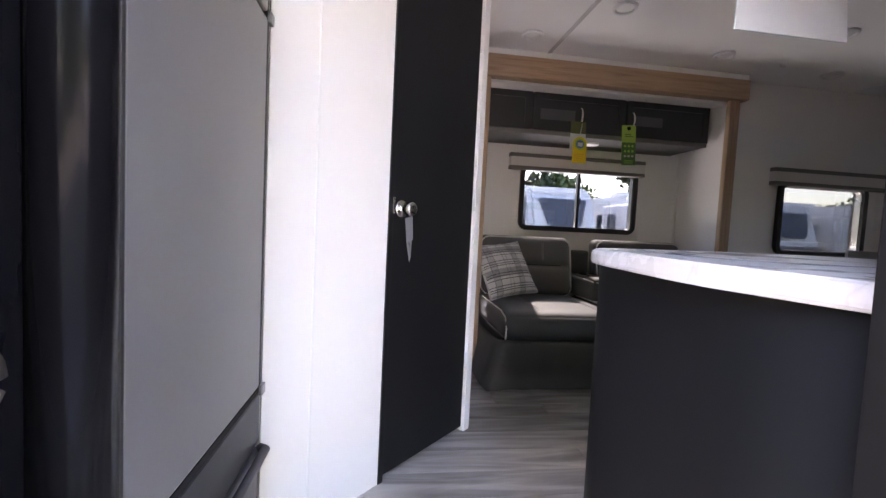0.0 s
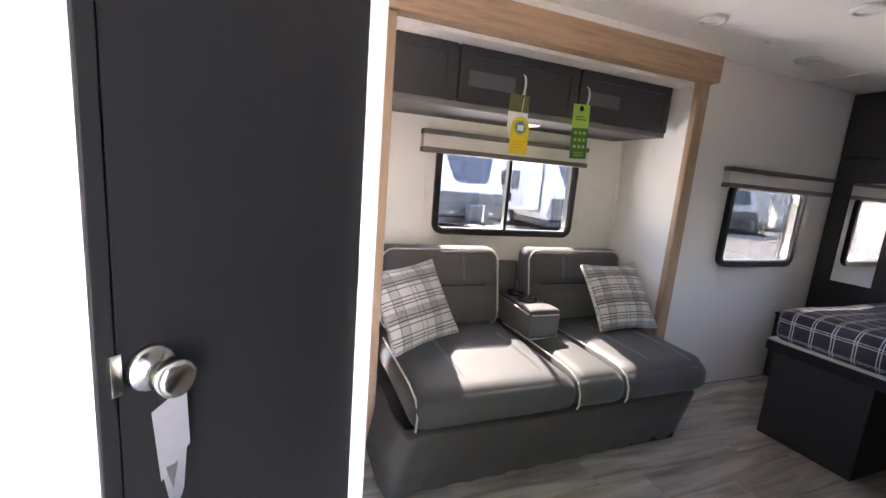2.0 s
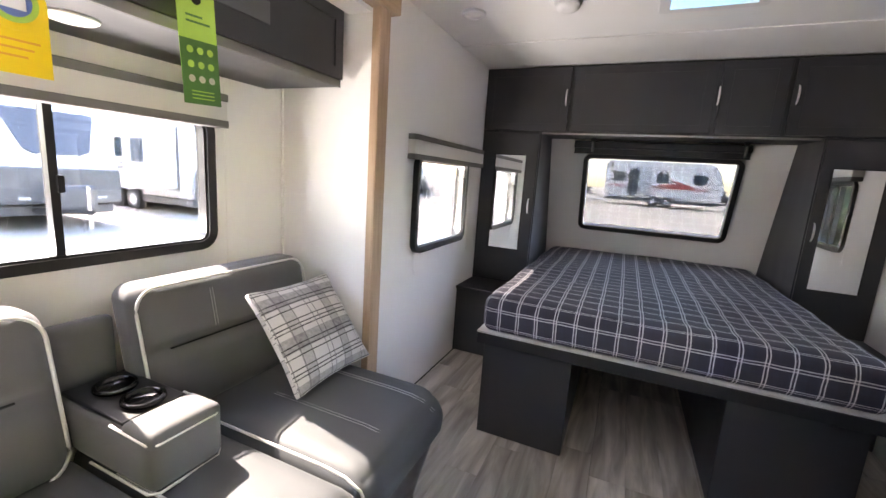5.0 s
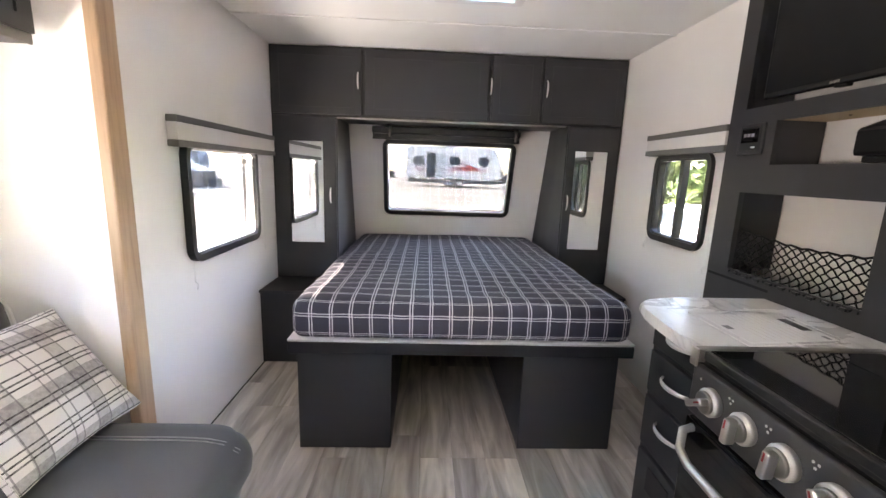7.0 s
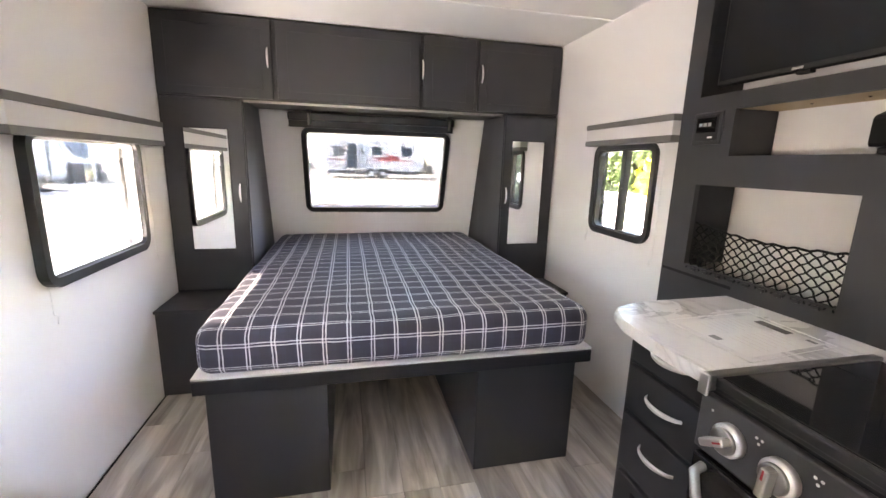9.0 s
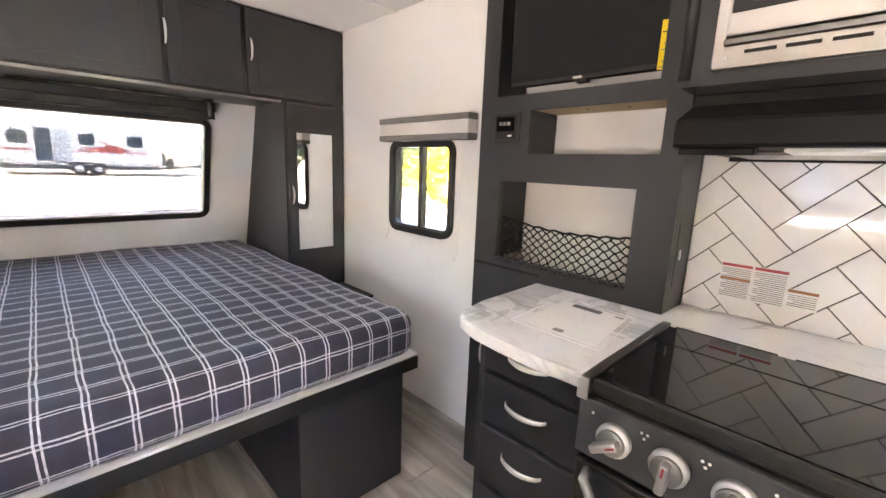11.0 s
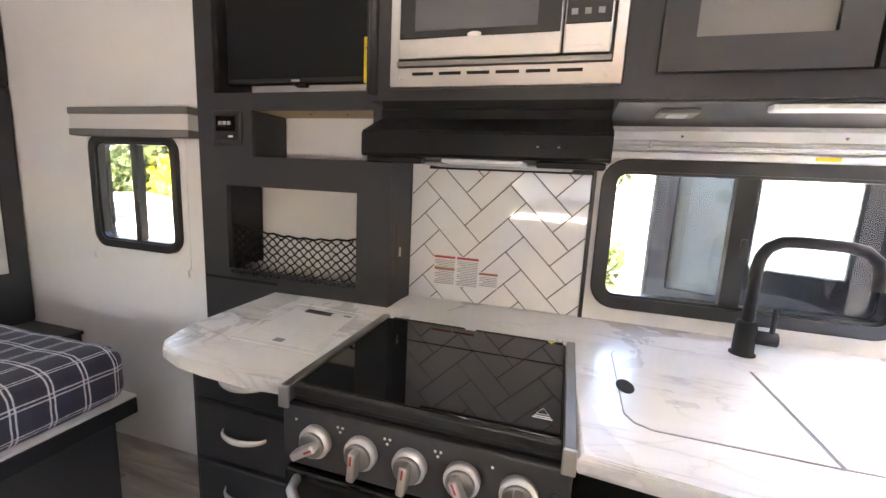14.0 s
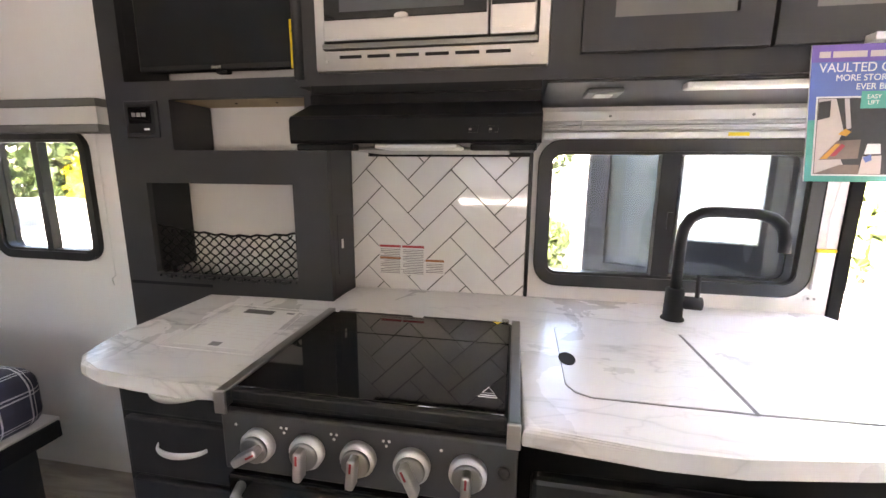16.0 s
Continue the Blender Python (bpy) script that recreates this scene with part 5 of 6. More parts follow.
part("plate", rbox(0.7365, 0.7400, 0.512, 0.548, 0.980, 1.042, 0.001), RVGREY, marker)
part("lens", rbox(0.7305, 0.7363, 0.516, 0.544, 0.985, 1.037, 0.002), REDP, marker, "red plastic lens")
clip_plate = thing("wall_fastener", (0.82, KY, 0.95), "small pale fastener plate on the wall beside the sink", "fastener")
part("plate", rbox(0.800, 0.838, KY + 0.0006, KY + 0.003, 0.950, 0.968, 0.002), WHITEP, clip_plate)
for fx in (0.811, 0.827):
    part("screw", lathe([(0.004, 0), (0.003, 0.002)], Matrix.Translation((fx, KY + 0.0031, 0.959)) @ Matrix.Rotation(radians(-90), 4, "X"), 8), STEELD, clip_plate)
structure("trim_door", rbox(-0.02, 0.019, 0.548, 0.606, 0.0, 1.98, 0.004), BLACK, "black entry door frame", "trim")
structure("trim_door", rbox(-0.02, 0.775, 0.548, 0.606, 1.951, 1.98, 0.004), BLACK, "black entry door frame", "trim")

# warning labels on the backsplash
lab = thing("warning_label", (2.0, 0.607, 1.0), "white safety labels with red headings stuck on the backsplash", "label")
for x0, x1, z0, z1 in ((2.052, 2.129, 0.966, 1.071), (1.971, 2.050, 0.966, 1.071), (1.903, 1.970, 0.971, 1.026)):
    part("sheet", rbox(x0, x1, 0.6082, 0.6088, z0, z1, 0), PAPER, lab)
    part("heading", rbox(x0 + 0.002, x1 - 0.002, 0.6089, 0.6093, z1 - 0.010, z1 - 0.002, 0), REDP if x1 > 1.99 else BROWNP, lab, "coloured heading bar")
    if x1 > 2.1:
        part("heading", rbox(x0 + 0.002, x1 - 0.002, 0.6089, 0.6093, z0 + 0.055, z0 + 0.062, 0), BROWNP, lab, "coloured heading bar")
    k, z = 0, z1 - 0.016
    while z > z0 + 0.005:
        part("print_line", rbox(x0 + 0.004, x1 - 0.004 - 0.012 * (k % 4 == 3), 0.6089, 0.6092, z - 0.002, z, 0), TAUPE, lab)
        z -= 0.0058
        k += 1

# hanging poster under the overhead cabinet
PA, PB = Vector((1.090, 0.941, 0)), Vector((0.872, 0.941, 0))
PU = (PB - PA).normalized()
PM = Matrix(((PU.x, PU.y, 0, PA.x), (PU.y, -PU.x, 0, PA.y), (0, 0, 1, 0), (0, 0, 0, 1)))
PW = (PB - PA).length
SHEAR = Matrix(((1, 0, 0.26, -0.26 * 1.302), (0, 1, 0.28, -0.28 * 1.302), (0, 0, 1, 0), (0, 0, 0, 1)))


def pbox(u0, u1, z0, z1, d0, d1):
    bm = box(bm_new(), u0, u1, d0, d1, z0, z1)
    bmesh.ops.transform(bm, matrix=SHEAR @ PM, verts=bm.verts[:])
    return bm


po = thing("poster", (0.98, 0.87, 1.30), "glossy blue and teal hanging showroom poster with a photo", "poster")
part("card", pbox(0, PW, 1.302, 1.548, -0.003, 0.0), PAPER, po)
part("upper_field", pbox(0, PW, 1.52, 1.548, 0.0002, 0.0006), PURPLE, po)
part("middle_field", pbox(0, PW, 1.42, 1.52, 0.0002, 0.0006), BLUEP, po)
part("lower_field", pbox(0, PW, 1.302, 1.42, 0.0002, 0.0006), TEALP, po)
part("photo_border", pbox(0.012, PW - 0.012, 1.314, 1.462, 0.0008, 0.0011), PAPER, po)
part("photo", pbox(0.015, PW - 0.015, 1.317, 1.459, 0.0013, 0.0016), PHOTOD, po, "dark photo of a bed interior")
def pshape(pts, d, m):
    bm = bm_new()
    a, b = [bm.verts.new(SHEAR @ PM @ Vector((u, d, z))) for u, z in pts], [bm.verts.new(SHEAR @ PM @ Vector((u, d + 0.0003, z))) for u, z in pts]
    bm.faces.new(a), bm.faces.new(b[::-1])
    for k in range(len(pts)):
        bm.faces.new((a[k], b[k], b[(k + 1) % len(pts)], a[(k + 1) % len(pts)]))
    part("photo_shape", bm, m, po)


pshape([(0.016, 1.318), (0.016, 1.458), (0.045, 1.458), (0.062, 1.40), (0.050, 1.37), (0.075, 1.318)], 0.0018, PHOTOL)
pshape([(0.016, 1.42), (0.036, 1.425), (0.036, 1.455), (0.016, 1.452)], 0.0023, PHOTOD)
pshape([(0.058, 1.458), (0.066, 1.458), (0.074, 1.405), (0.066, 1.403)], 0.0023, PHOTOL)
pshape([(0.022, 1.345), (0.052, 1.382), (0.092, 1.384), (0.090, 1.348)], 0.0028, PHOTO)
pshape([(0.024, 1.347), (0.050, 1.376), (0.058, 1.376), (0.036, 1.347)], 0.0033, ORANGE)
pshape([(0.040, 1.352), (0.060, 1.376), (0.066, 1.372), (0.050, 1.352)], 0.0036, REDP)
pshape([(0.052, 1.394), (0.064, 1.404), (0.074, 1.398), (0.066, 1.390)], 0.0033, ORANGE)
pshape([(0.094, 1.318), (0.098, 1.352), (0.130, 1.354), (0.132, 1.318)], 0.0028, PHOTOL)
pshape([(0.100, 1.356), (0.104, 1.376), (0.126, 1.376), (0.128, 1.357)], 0.0028, PAPER)
pshape([(0.098, 1.350), (0.104, 1.340), (0.114, 1.345), (0.112, 1.356)], 0.0033, BLUEP)
pshape([(0.016, 1.318), (0.060, 1.336), (0.094, 1.336), (0.094, 1.318)], 0.0025, PHOTO)
pshape([(0.150, 1.318), (0.150, 1.40), (0.190, 1.43), (0.198, 1.318)], 0.0025, PHOTO)
part("arrow", pbox(0.085, 0.130, 1.440, 1.470, 0.0023, 0.0026), TEALP, po, "green arrow tab")
for u0, u1 in ((0.012, 0.030), (0.034, 0.088), (0.093, 0.150), (0.156, 0.190)):
    part("logo_bar", pbox(u0, u1, 1.527, 1.537, 0.0008, 0.0011), PHOTOL, po, "pale logo shape")


def lettering(body, size, u, z, depth, material, parent):
    cu = bpy.data.curves.new("lettering", "FONT")
    cu.body, cu.size, cu.extrude = body, size, 0.0002
    tmp = bpy.data.objects.new("lettering", cu)
    scene.collection.objects.link(tmp)
    bpy.context.view_layer.update()
    me = bpy.data.meshes.new_from_object(tmp.evaluated_get(bpy.context.evaluated_depsgraph_get()))
    bpy.data.objects.remove(tmp)
    bm = bm_new()
    bm.from_mesh(me)
    for v in bm.verts:
        v.co = SHEAR @ PM @ Vector((u + v.co.x, depth + v.co.z, z + v.co.y))
    part("lettering", bm, material, parent)


for body, size, u, z in (("VAULTED QUEEN", 0.0215, 0.012, 1.503), ("MORE STORAGE", 0.0150, 0.040, 1.488), ("EVER BEFORE", 0.0150, 0.074, 1.473), ("EASY", 0.0105, 0.094, 1.457), ("LIFT", 0.0105, 0.096, 1.447)):
    lettering(body, size, u, z, 0.0030, PAPER, po)
part("tape", rbox(0.99, 1.06, 0.9905, 1.016, 1.553, 1.566, 0.001), BULB, po, "clear tape")

# hang tags on the cabinet pulls
t1 = thing("hang_tag", (1.60, 3.045, 1.43), "yellow and white paper hang tags on a cabinet pull", "tag", "hang tags")
part("olive_card", rbox(1.530, 1.640, 3.0445, 3.0455, 1.625, 1.715, 0), OLIVE, t1, "dark olive card")
part("white_card", rbox(1.528, 1.640, 3.0425, 3.0435, 1.515, 1.632, 0), PAPER, t1, "white card")
part("yellow_card", rbox(1.550, 1.652, 3.0400, 3.0412, 1.432, 1.560, 0), YELLOW, t1, "yellow card")
ym = Matrix.Translation((1.601, 3.0400, 1.560)) @ Matrix.Rotation(radians(90), 4, "X")
part("yellow_arch", lathe([(0.051, 0), (0.051, 0.0012)], ym, 28), YELLOW, t1, "yellow card")
part("green_ring", lathe([(0.038, 0.0014), (0.038, 0.0020)], ym, 28), LIME, t1, "green ring")
part("badge", lathe([(0.028, 0.0022), (0.028, 0.0028)], ym, 28), BLUEP, t1, "blue round badge")
part("badge_centre", rbox(1.583, 1.619, 3.0360, 3.0368, 1.545, 1.572, 0), PAPER, t1)
for i in range(3):
    part("print_line", rbox(1.566, 1.636 - 0.01 * i, 3.0392, 3.0398, 1.490 - i * 0.014, 1.494 - i * 0.014, 0), ORANGE, t1)
part("string", tube([(1.60, 3.04, 1.63), (1.61, 3.045, 1.70), (1.615, 3.05, 1.73)], 0.002, 5), WHITEP, t1)
t2 = thing("hang_tag", (1.965, 3.045, 1.44), "lime and dark green paper hang tag on a cabinet pull", "tag", "hang tags")
TT = Matrix.Translation((1.965, 3.045, 1.58)) @ Matrix.Rotation(radians(-3), 4, "Y") @ Matrix.Translation((-1.965, -3.045, -1.58))


def tt(bm):
    bmesh.ops.transform(bm, matrix=TT, verts=bm.verts[:])
    return bm


for z0, z1, m in ((1.665, 1.720, LIME), (1.49, 1.665, LIME), (1.442, 1.49, OLIVE)):
    part("card", tt(rbox(1.913, 2.018, 3.0445, 3.0455, z0, z1, 0)), m, t2)
part("green_field", tt(rbox(1.913, 2.018, 3.0435, 3.0441, 1.442, 1.60, 0)), GREENC, t2, "darker green lower half")
part("hole", tt(lathe([(0.014, 0), (0.014, 0.001)], Matrix.Translation((1.965, 3.0438, 1.698)) @ Matrix.Rotation(radians(90), 4, "X"), 16)), DARKGAP, t2)
for i in range(3):
    for j in range(3):
        part("icon", tt(lathe([(0.009, 0), (0.009, 0.0006)], Matrix.Translation((1.938 + i * 0.028, 3.0430, 1.505 + j * 0.035)) @ Matrix.Rotation(radians(90), 4, "X"), 12)), PHOTOL if j == 0 else LIME, t2)
for i in range(3):
    part("print_line", tt(rbox(1.935, 1.998, 3.0428, 3.0434, 1.455 + i * 0.009, 1.458 + i * 0.009, 0)), LIME, t2)
for i in range(2):
    part("print_line", tt(rbox(1.935, 2.00 - 0.02 * i, 3.0436, 3.0443, 1.640 + i * 0.014, 1.645 + i * 0.014, 0)), GREENC, t2)

# tag on the bathroom knob
kt = thing("door_tag", AM @ Vector((D0 + 0.09, -0.05, 0.85)), "folded white paper tag hanging from the door knob", "tag")


def ktag(u0, u1, z0, z1, d, skew):
    bm = bm_new()
    vs = [bm.verts.new(AM @ Vector(p)) for p in ((u0, d, z1), (u1, d + 0.012, z1 + 0.012), (u1 - skew, d + 0.004, z0 + 0.02), (u0 + skew * 0.6, d - 0.012, z0))]
    bm.faces.new(vs)
    bmesh.ops.solidify(bm, geom=bm.faces[:], thickness=0.0012)
    return bm


part("sheet", ktag(D0 + 0.036, D0 + 0.089, 0.875, 0.968, -0.048, 0.002), TAGP, kt)
part("fold", ktag(D0 + 0.042, D0 + 0.086, 0.815, 0.890, -0.052, 0.012), TAGP, kt)
part("print_block", ktag(D0 + 0.046, D0 + 0.066, 0.862, 0.888, -0.056, 0.002), PRINT, kt)

# switch plate by the slide-out
sw = thing("switch_panel", (0.736, 2.30, 1.30), "black slide-out control switch panel on the wall", "switch")
part("plate", rbox(0.7155, 0.760, 2.335, 2.43, 1.262, 1.350, 0.006), BLACK, sw)
for i in range(4):
    part("rocker", rbox(0.722, 0.752, 2.3325, 2.3348, 1.269 + i * 0.0195, 1.284 + i * 0.0195, 0.001), SCREEN, sw)
    part("mark", rbox(0.727, 0.741, 2.3318, 2.3324, 1.275 + i * 0.0195, 1.2765 + i * 0.0195, 0), PRINT, sw)

# ceiling fixtures
for x, y in ((1.106, 2.71), (1.457, 2.322), (2.345, 2.69), (2.73, 2.30), (3.26, 2.795)):
    cl = thing("ceiling_light", (x, y, CZ - 0.02), "round white recessed ceiling light switched off", "light", "ceiling lights")
    part("trim_ring", lathe([(0.062, 0.0), (0.060, -0.012), (0.048, -0.016), (0.045, -0.004), (0.045, 0.0)], Matrix.Translation((x, y, CZ - 0.0004))), ALU, cl, "", True)
    part("lens", lathe([(0.043, -0.001), (0.043, -0.006), (0.030, -0.009), (0.001, -0.009)], Matrix.Translation((x, y, CZ - 0.0004))), BULB, cl, "milky lens", True)
sd = thing("smoke_detector", (3.237, 2.335, CZ - 0.04), "round white smoke detector on the ceiling", "smoke detector")
part("base", lathe([(0.062, 0), (0.062, -0.010), (0.001, -0.010)], Matrix.Translation((3.237, 2.335, CZ - 0.0004))), WHITEP, sd, "", True)
part("cap", lathe([(0.055, -0.0105), (0.054, -0.026), (0.044, -0.036), (0.020, -0.039), (0.001, -0.039)], Matrix.Translation((3.237, 2.335, CZ - 0.0004))), WHITEP, sd, "", True)
solid("ceiling_hook", tube([(2.83, 2.735, CZ), (2.83, 2.735, CZ - 0.008), (2.80, 2.735, CZ - 0.010), (2.79, 2.735, CZ)], 0.004, 6), CHROME, "small metal ceiling clip", "hook", smooth=True)
vt = thing("roof_vent", (3.235, 1.75, CZ), "white framed roof vent with a pale blue lid", "roof vent")
part("garnish", ring(0.42, 0.42, 0.02, 0.045, -0.001, 0.012, Matrix.Translation((3.235, 1.75, CZ)) @ Matrix.Rotation(radians(-90), 4, "X")), WHITEP, vt)
vw = bm_new()
for a, b, c, d in ((3.048, 3.060, 1.568, 1.932), (3.410, 3.422, 1.568, 1.932), (3.060, 3.410, 1.568, 1.580), (3.060, 3.410, 1.920, 1.932)):
    box(vw, a, b, c, d, CZ + 0.001, CZ + 0.16)
part("well", vw, WHITEP, vt)
part("lid", rbox(3.03, 3.44, 1.55, 1.95, CZ + 0.162, CZ + 0.180, 0.006), VENTB, vt, "pale blue translucent lid")
part("crank", lathe([(0.02, 0), (0.018, -0.02), (0.001, -0.02)], Matrix.Translation((3.235, 1.60, CZ + 0.05))), WHITEP, vt)

# refrigerator in its surround beside the entry
fr = thing("refrigerator", (-0.3, 1.05, 0), "grey refrigerator with black trim built into a cabinet wall", "refrigerator")
part("body", rbox(-0.63, -0.045, 0.70, 1.405, 0.0, 2.095, 0.003), BLACK, fr)
part("door", rbox(-0.044, 0.0, 0.828, 1.380, 0.514, 1.432, 0.008), FRIDGE, fr, "smooth grey door")
part("gasket", rbox(-0.044, -0.003, 1.3805, 1.396, 0.496, 2.05, 0.002), DARKGAP, fr, "black rubber edge")
part("gasket", rbox(-0.044, -0.003, 0.828, 1.380, 0.496, 0.513, 0.002), DARKGAP, fr, "black rubber edge")
part("upper_door", rbox(-0.044, 0.0, 0.828, 1.380, 1.446, 2.05, 0.008), FRIDGE, fr, "smooth grey freezer door")
part("lower_panel", rbox(-0.044, -0.004, 0.828, 1.400, 0.36, 0.494, 0.006), CHAR, fr)
part("lower_drawer", rbox(-0.044, -0.002, 0.828, 1.400, 0.03, 0.350, 0.008), CHAR, fr)
part("drawer_pull", tube([(0.0, 0.85, 0.345), (0.018, 0.87, 0.350), (0.018, 1.38, 0.350), (0.0, 1.395, 0.345)], 0.012, 8), CHAR, fr, "", True)
part("grille", rbox(-0.0018, 0.001, 1.24, 1.37, 0.16, 0.30, 0.002), BLACK, fr)
part("edge_trim", tube([(-0.012, 1.403, 0.36), (-0.012, 1.403, 2.05)], 0.008, 8), STEELD, fr, "", True)
for z in (0.502, 1.439):
    part("hinge", rbox(-0.03, 0.006, 1.385, 1.412, z - 0.014, z + 0.014, 0.003), STEELD, fr, "metal hinge")
part("pull_column", tube([(-0.01, 0.765, 0.35), (-0.01, 0.765, 2.05)], 0.040, 28), PILLAR, fr, "glossy black rounded pull column", True)
part("pull_trim", rbox(-0.04, 0.006, 0.806, 0.826, 0.35, 2.05, 0.004), BLACK, fr)
part("stile", rbox(-0.06, -0.02, 0.607, 0.722, 0.0, 2.095, 0.003), PILLAR, fr)
gh = thing("grab_handle", (0.02, 0.66, 0.8), "chrome loop handle beside the entry", "handle")
part("loop", tube(arc((-0.018, 0.628, 0.81), 0.040, -90, 90, 12, (0.55, 0.83, 0), (0, 0, 1)), 0.009, 10), STEELD, gh, "", True)
part("mount", rbox(-0.0195, -0.004, 0.615, 0.635, 0.76, 0.86, 0.004), STEELD, gh)
structure("cabinet_filler", box(bm_new(), -0.64, -0.05, 1.406, 1.43, 0.0, CZ - 0.001), WALL, "white filler panel beside the refrigerator", "panel")

# ---- backsplash: herringbone tiles, each cut to the panel ----
SPX0, SPX1, SPZ0, SPZ1 = 1.642, 2.2205, 0.9155, 1.3845
back = structure("backsplash", box(bm_new(), SPX0, SPX1, KY + 0.0005, KY + 0.004, SPZ0, SPZ1), GROUT, "white herringbone tile backsplash with dark joints", "backsplash")
structure("trim_splash", rbox(SPX0 - 0.012, SPX0 - 0.0005, KY + 0.0005, KY + 0.011, SPZ0, SPZ1, 0.002), BLACK, "black backsplash edge trim", "trim")


def clip(poly, lo, hi, axis):
    for sign, lim in ((1, lo), (-1, hi)):
        out = []
        for i, p in enumerate(poly):
            q = poly[i - 1]
            dp, dq = sign * (p[axis] - lim), sign * (q[axis] - lim)
            if (dp >= 0) != (dq >= 0):
                t = dq / (dq - dp)
                out.append((q[0] + t * (p[0] - q[0]), q[1] + t * (p[1] - q[1])))
            if dp >= 0:
                out.append(p)
        poly = out
        if not poly:
            return []
    return poly


def tiles():
    L, w, g = 0.2015, 0.077, 0.0016
    c = math.sqrt(0.5)
    ox, oz = 1.9735, 1.1235
    for s in range(-6, 7):
        for k in range(-16, 17):
            u, v = k * w + s * (L + w), k * w + s * (w - L)
            for x0, y0, x1, y1 in ((u, v, u + L, v + w), (u + L, v + w - L, u + L + w, v + w)):
                quad = [(x0 + g, y0 + g), (x1 - g, y0 + g), (x1 - g, y1 - g), (x0 + g, y1 - g)]
                poly = [(ox - (a - b) * c, oz + (a + b) * c) for a, b in quad]
                poly = clip(clip(poly, SPX0 + 0.001, SPX1 - 0.001, 0), SPZ0 + 0.001, SPZ1 - 0.001, 1)
                if len(poly) < 3:
                    continue
                cx, cz = sum(p[0] for p in poly) / len(poly), sum(p[1] for p in poly) / len(poly)
                area = abs(sum(poly[i - 1][0] * poly[i][1] - poly[i][0] * poly[i - 1][1] for i in range(len(poly)))) / 2
                if area < 6e-5:
                    continue
                bm = bm_new()
                lo = [bm.verts.new((x, KY + 0.004, z)) for x, z in poly]
                mi = [bm.verts.new((x, KY + 0.0066, z)) for x, z in poly]
                hi = [bm.verts.new((cx + (x - cx) * 0.985, KY + 0.0076, cz + (z - cz) * 0.985)) for x, z in poly]
                n = len(poly)
                for a, b in ((lo, mi), (mi, hi)):
                    for i in range(n):
                        bm.faces.new((a[i], a[(i + 1) % n], b[(i + 1) % n], b[i]))
                bm.faces.new(hi)
                part("tile", bm, SPLASH, back)


tiles()

# ---- outside ----
def ground_mesh():
    bm = bm_new()
    xs = [-400, -60, -20, -8, 0, 6] + [6 + 2 * i for i in range(1, 18)] + [60, 120, 400]
    ys = [-400, -60, -20, 0, 20, 60, 400]

    def h(x):
        t = max(0, min(1, (x - 6) / 32))
        return -0.85 + 0.95 * t * t * (3 - 2 * t)

    vs = [[bm.verts.new((x, y, h(x))) for y in ys] for x in xs]
    for a, b in zip(vs, vs[1:]):
        for i in range(len(ys) - 1):
            bm.faces.new((a[i], b[i], b[i + 1], a[i + 1]))
    return bm


structure("ground", ground_mesh(), GROUND, "pale sunlit gravel sales lot", "ground")

st = thing("entry_steps", (0.38, 0.3, -0.85), "folding metal entry steps below the door", "steps")
for y0, y1, z in ((0.34, 0.545, -0.20), (0.08, 0.335, -0.41), (-0.18, 0.075, -0.62)):
    part("tread", rbox(0.06, 0.70, y0, y1, z - 0.03, z, 0.006), STEELD, st)
for x in (0.05, 0.705):
    part("rail", tube([(x, 0.54, -0.22), (x, -0.17, -0.64), (x, -0.17, -0.849)], 0.015, 8), STEELD, st, "", True)

ed = thing("door_2", (0.78, 0.5, 0.0), "open entry door folded back outside the sink window", "door", kind="structure")
EM = Matrix.Translation((0.785, 0.535, 0)) @ Matrix.Rotation(radians(-20), 4, "Z")


def em(bm):
    bmesh.ops.transform(bm, matrix=EM, verts=bm.verts[:])
    return bm


part("leaf", em(wall_cells("y", -0.045, 0.0, 0.0, 0.66, 0.02, 1.93, [(0.14, 0.370, 1.09, 1.75), (0.43, 0.60, 0.98, 1.75)])), RVGREY, ed)
part("window_pane", em(rbox(0.43, 0.60, -0.03, -0.026, 0.98, 1.75, 0)), PANEG, ed, "pale green grey panel")
fp = bm_new()
fp.faces.new([fp.verts.new(p) for p in ((0.1405, -0.028, 1.09), (0.3695, -0.028, 1.09), (0.3695, -0.028, 1.75), (0.1405, -0.028, 1.75))])
part("light_panel", em(fp), FROST, ed, "bright frosted door pane")
part("edge", em(rbox(0.661, 0.675, -0.047, 0.002, 0.02, 1.93, 0.002)), TAUPE, ed)
part("latch", em(rbox(0.40, 0.425, 0.0005, 0.012, 1.02, 1.20, 0.004)), BLACK, ed)


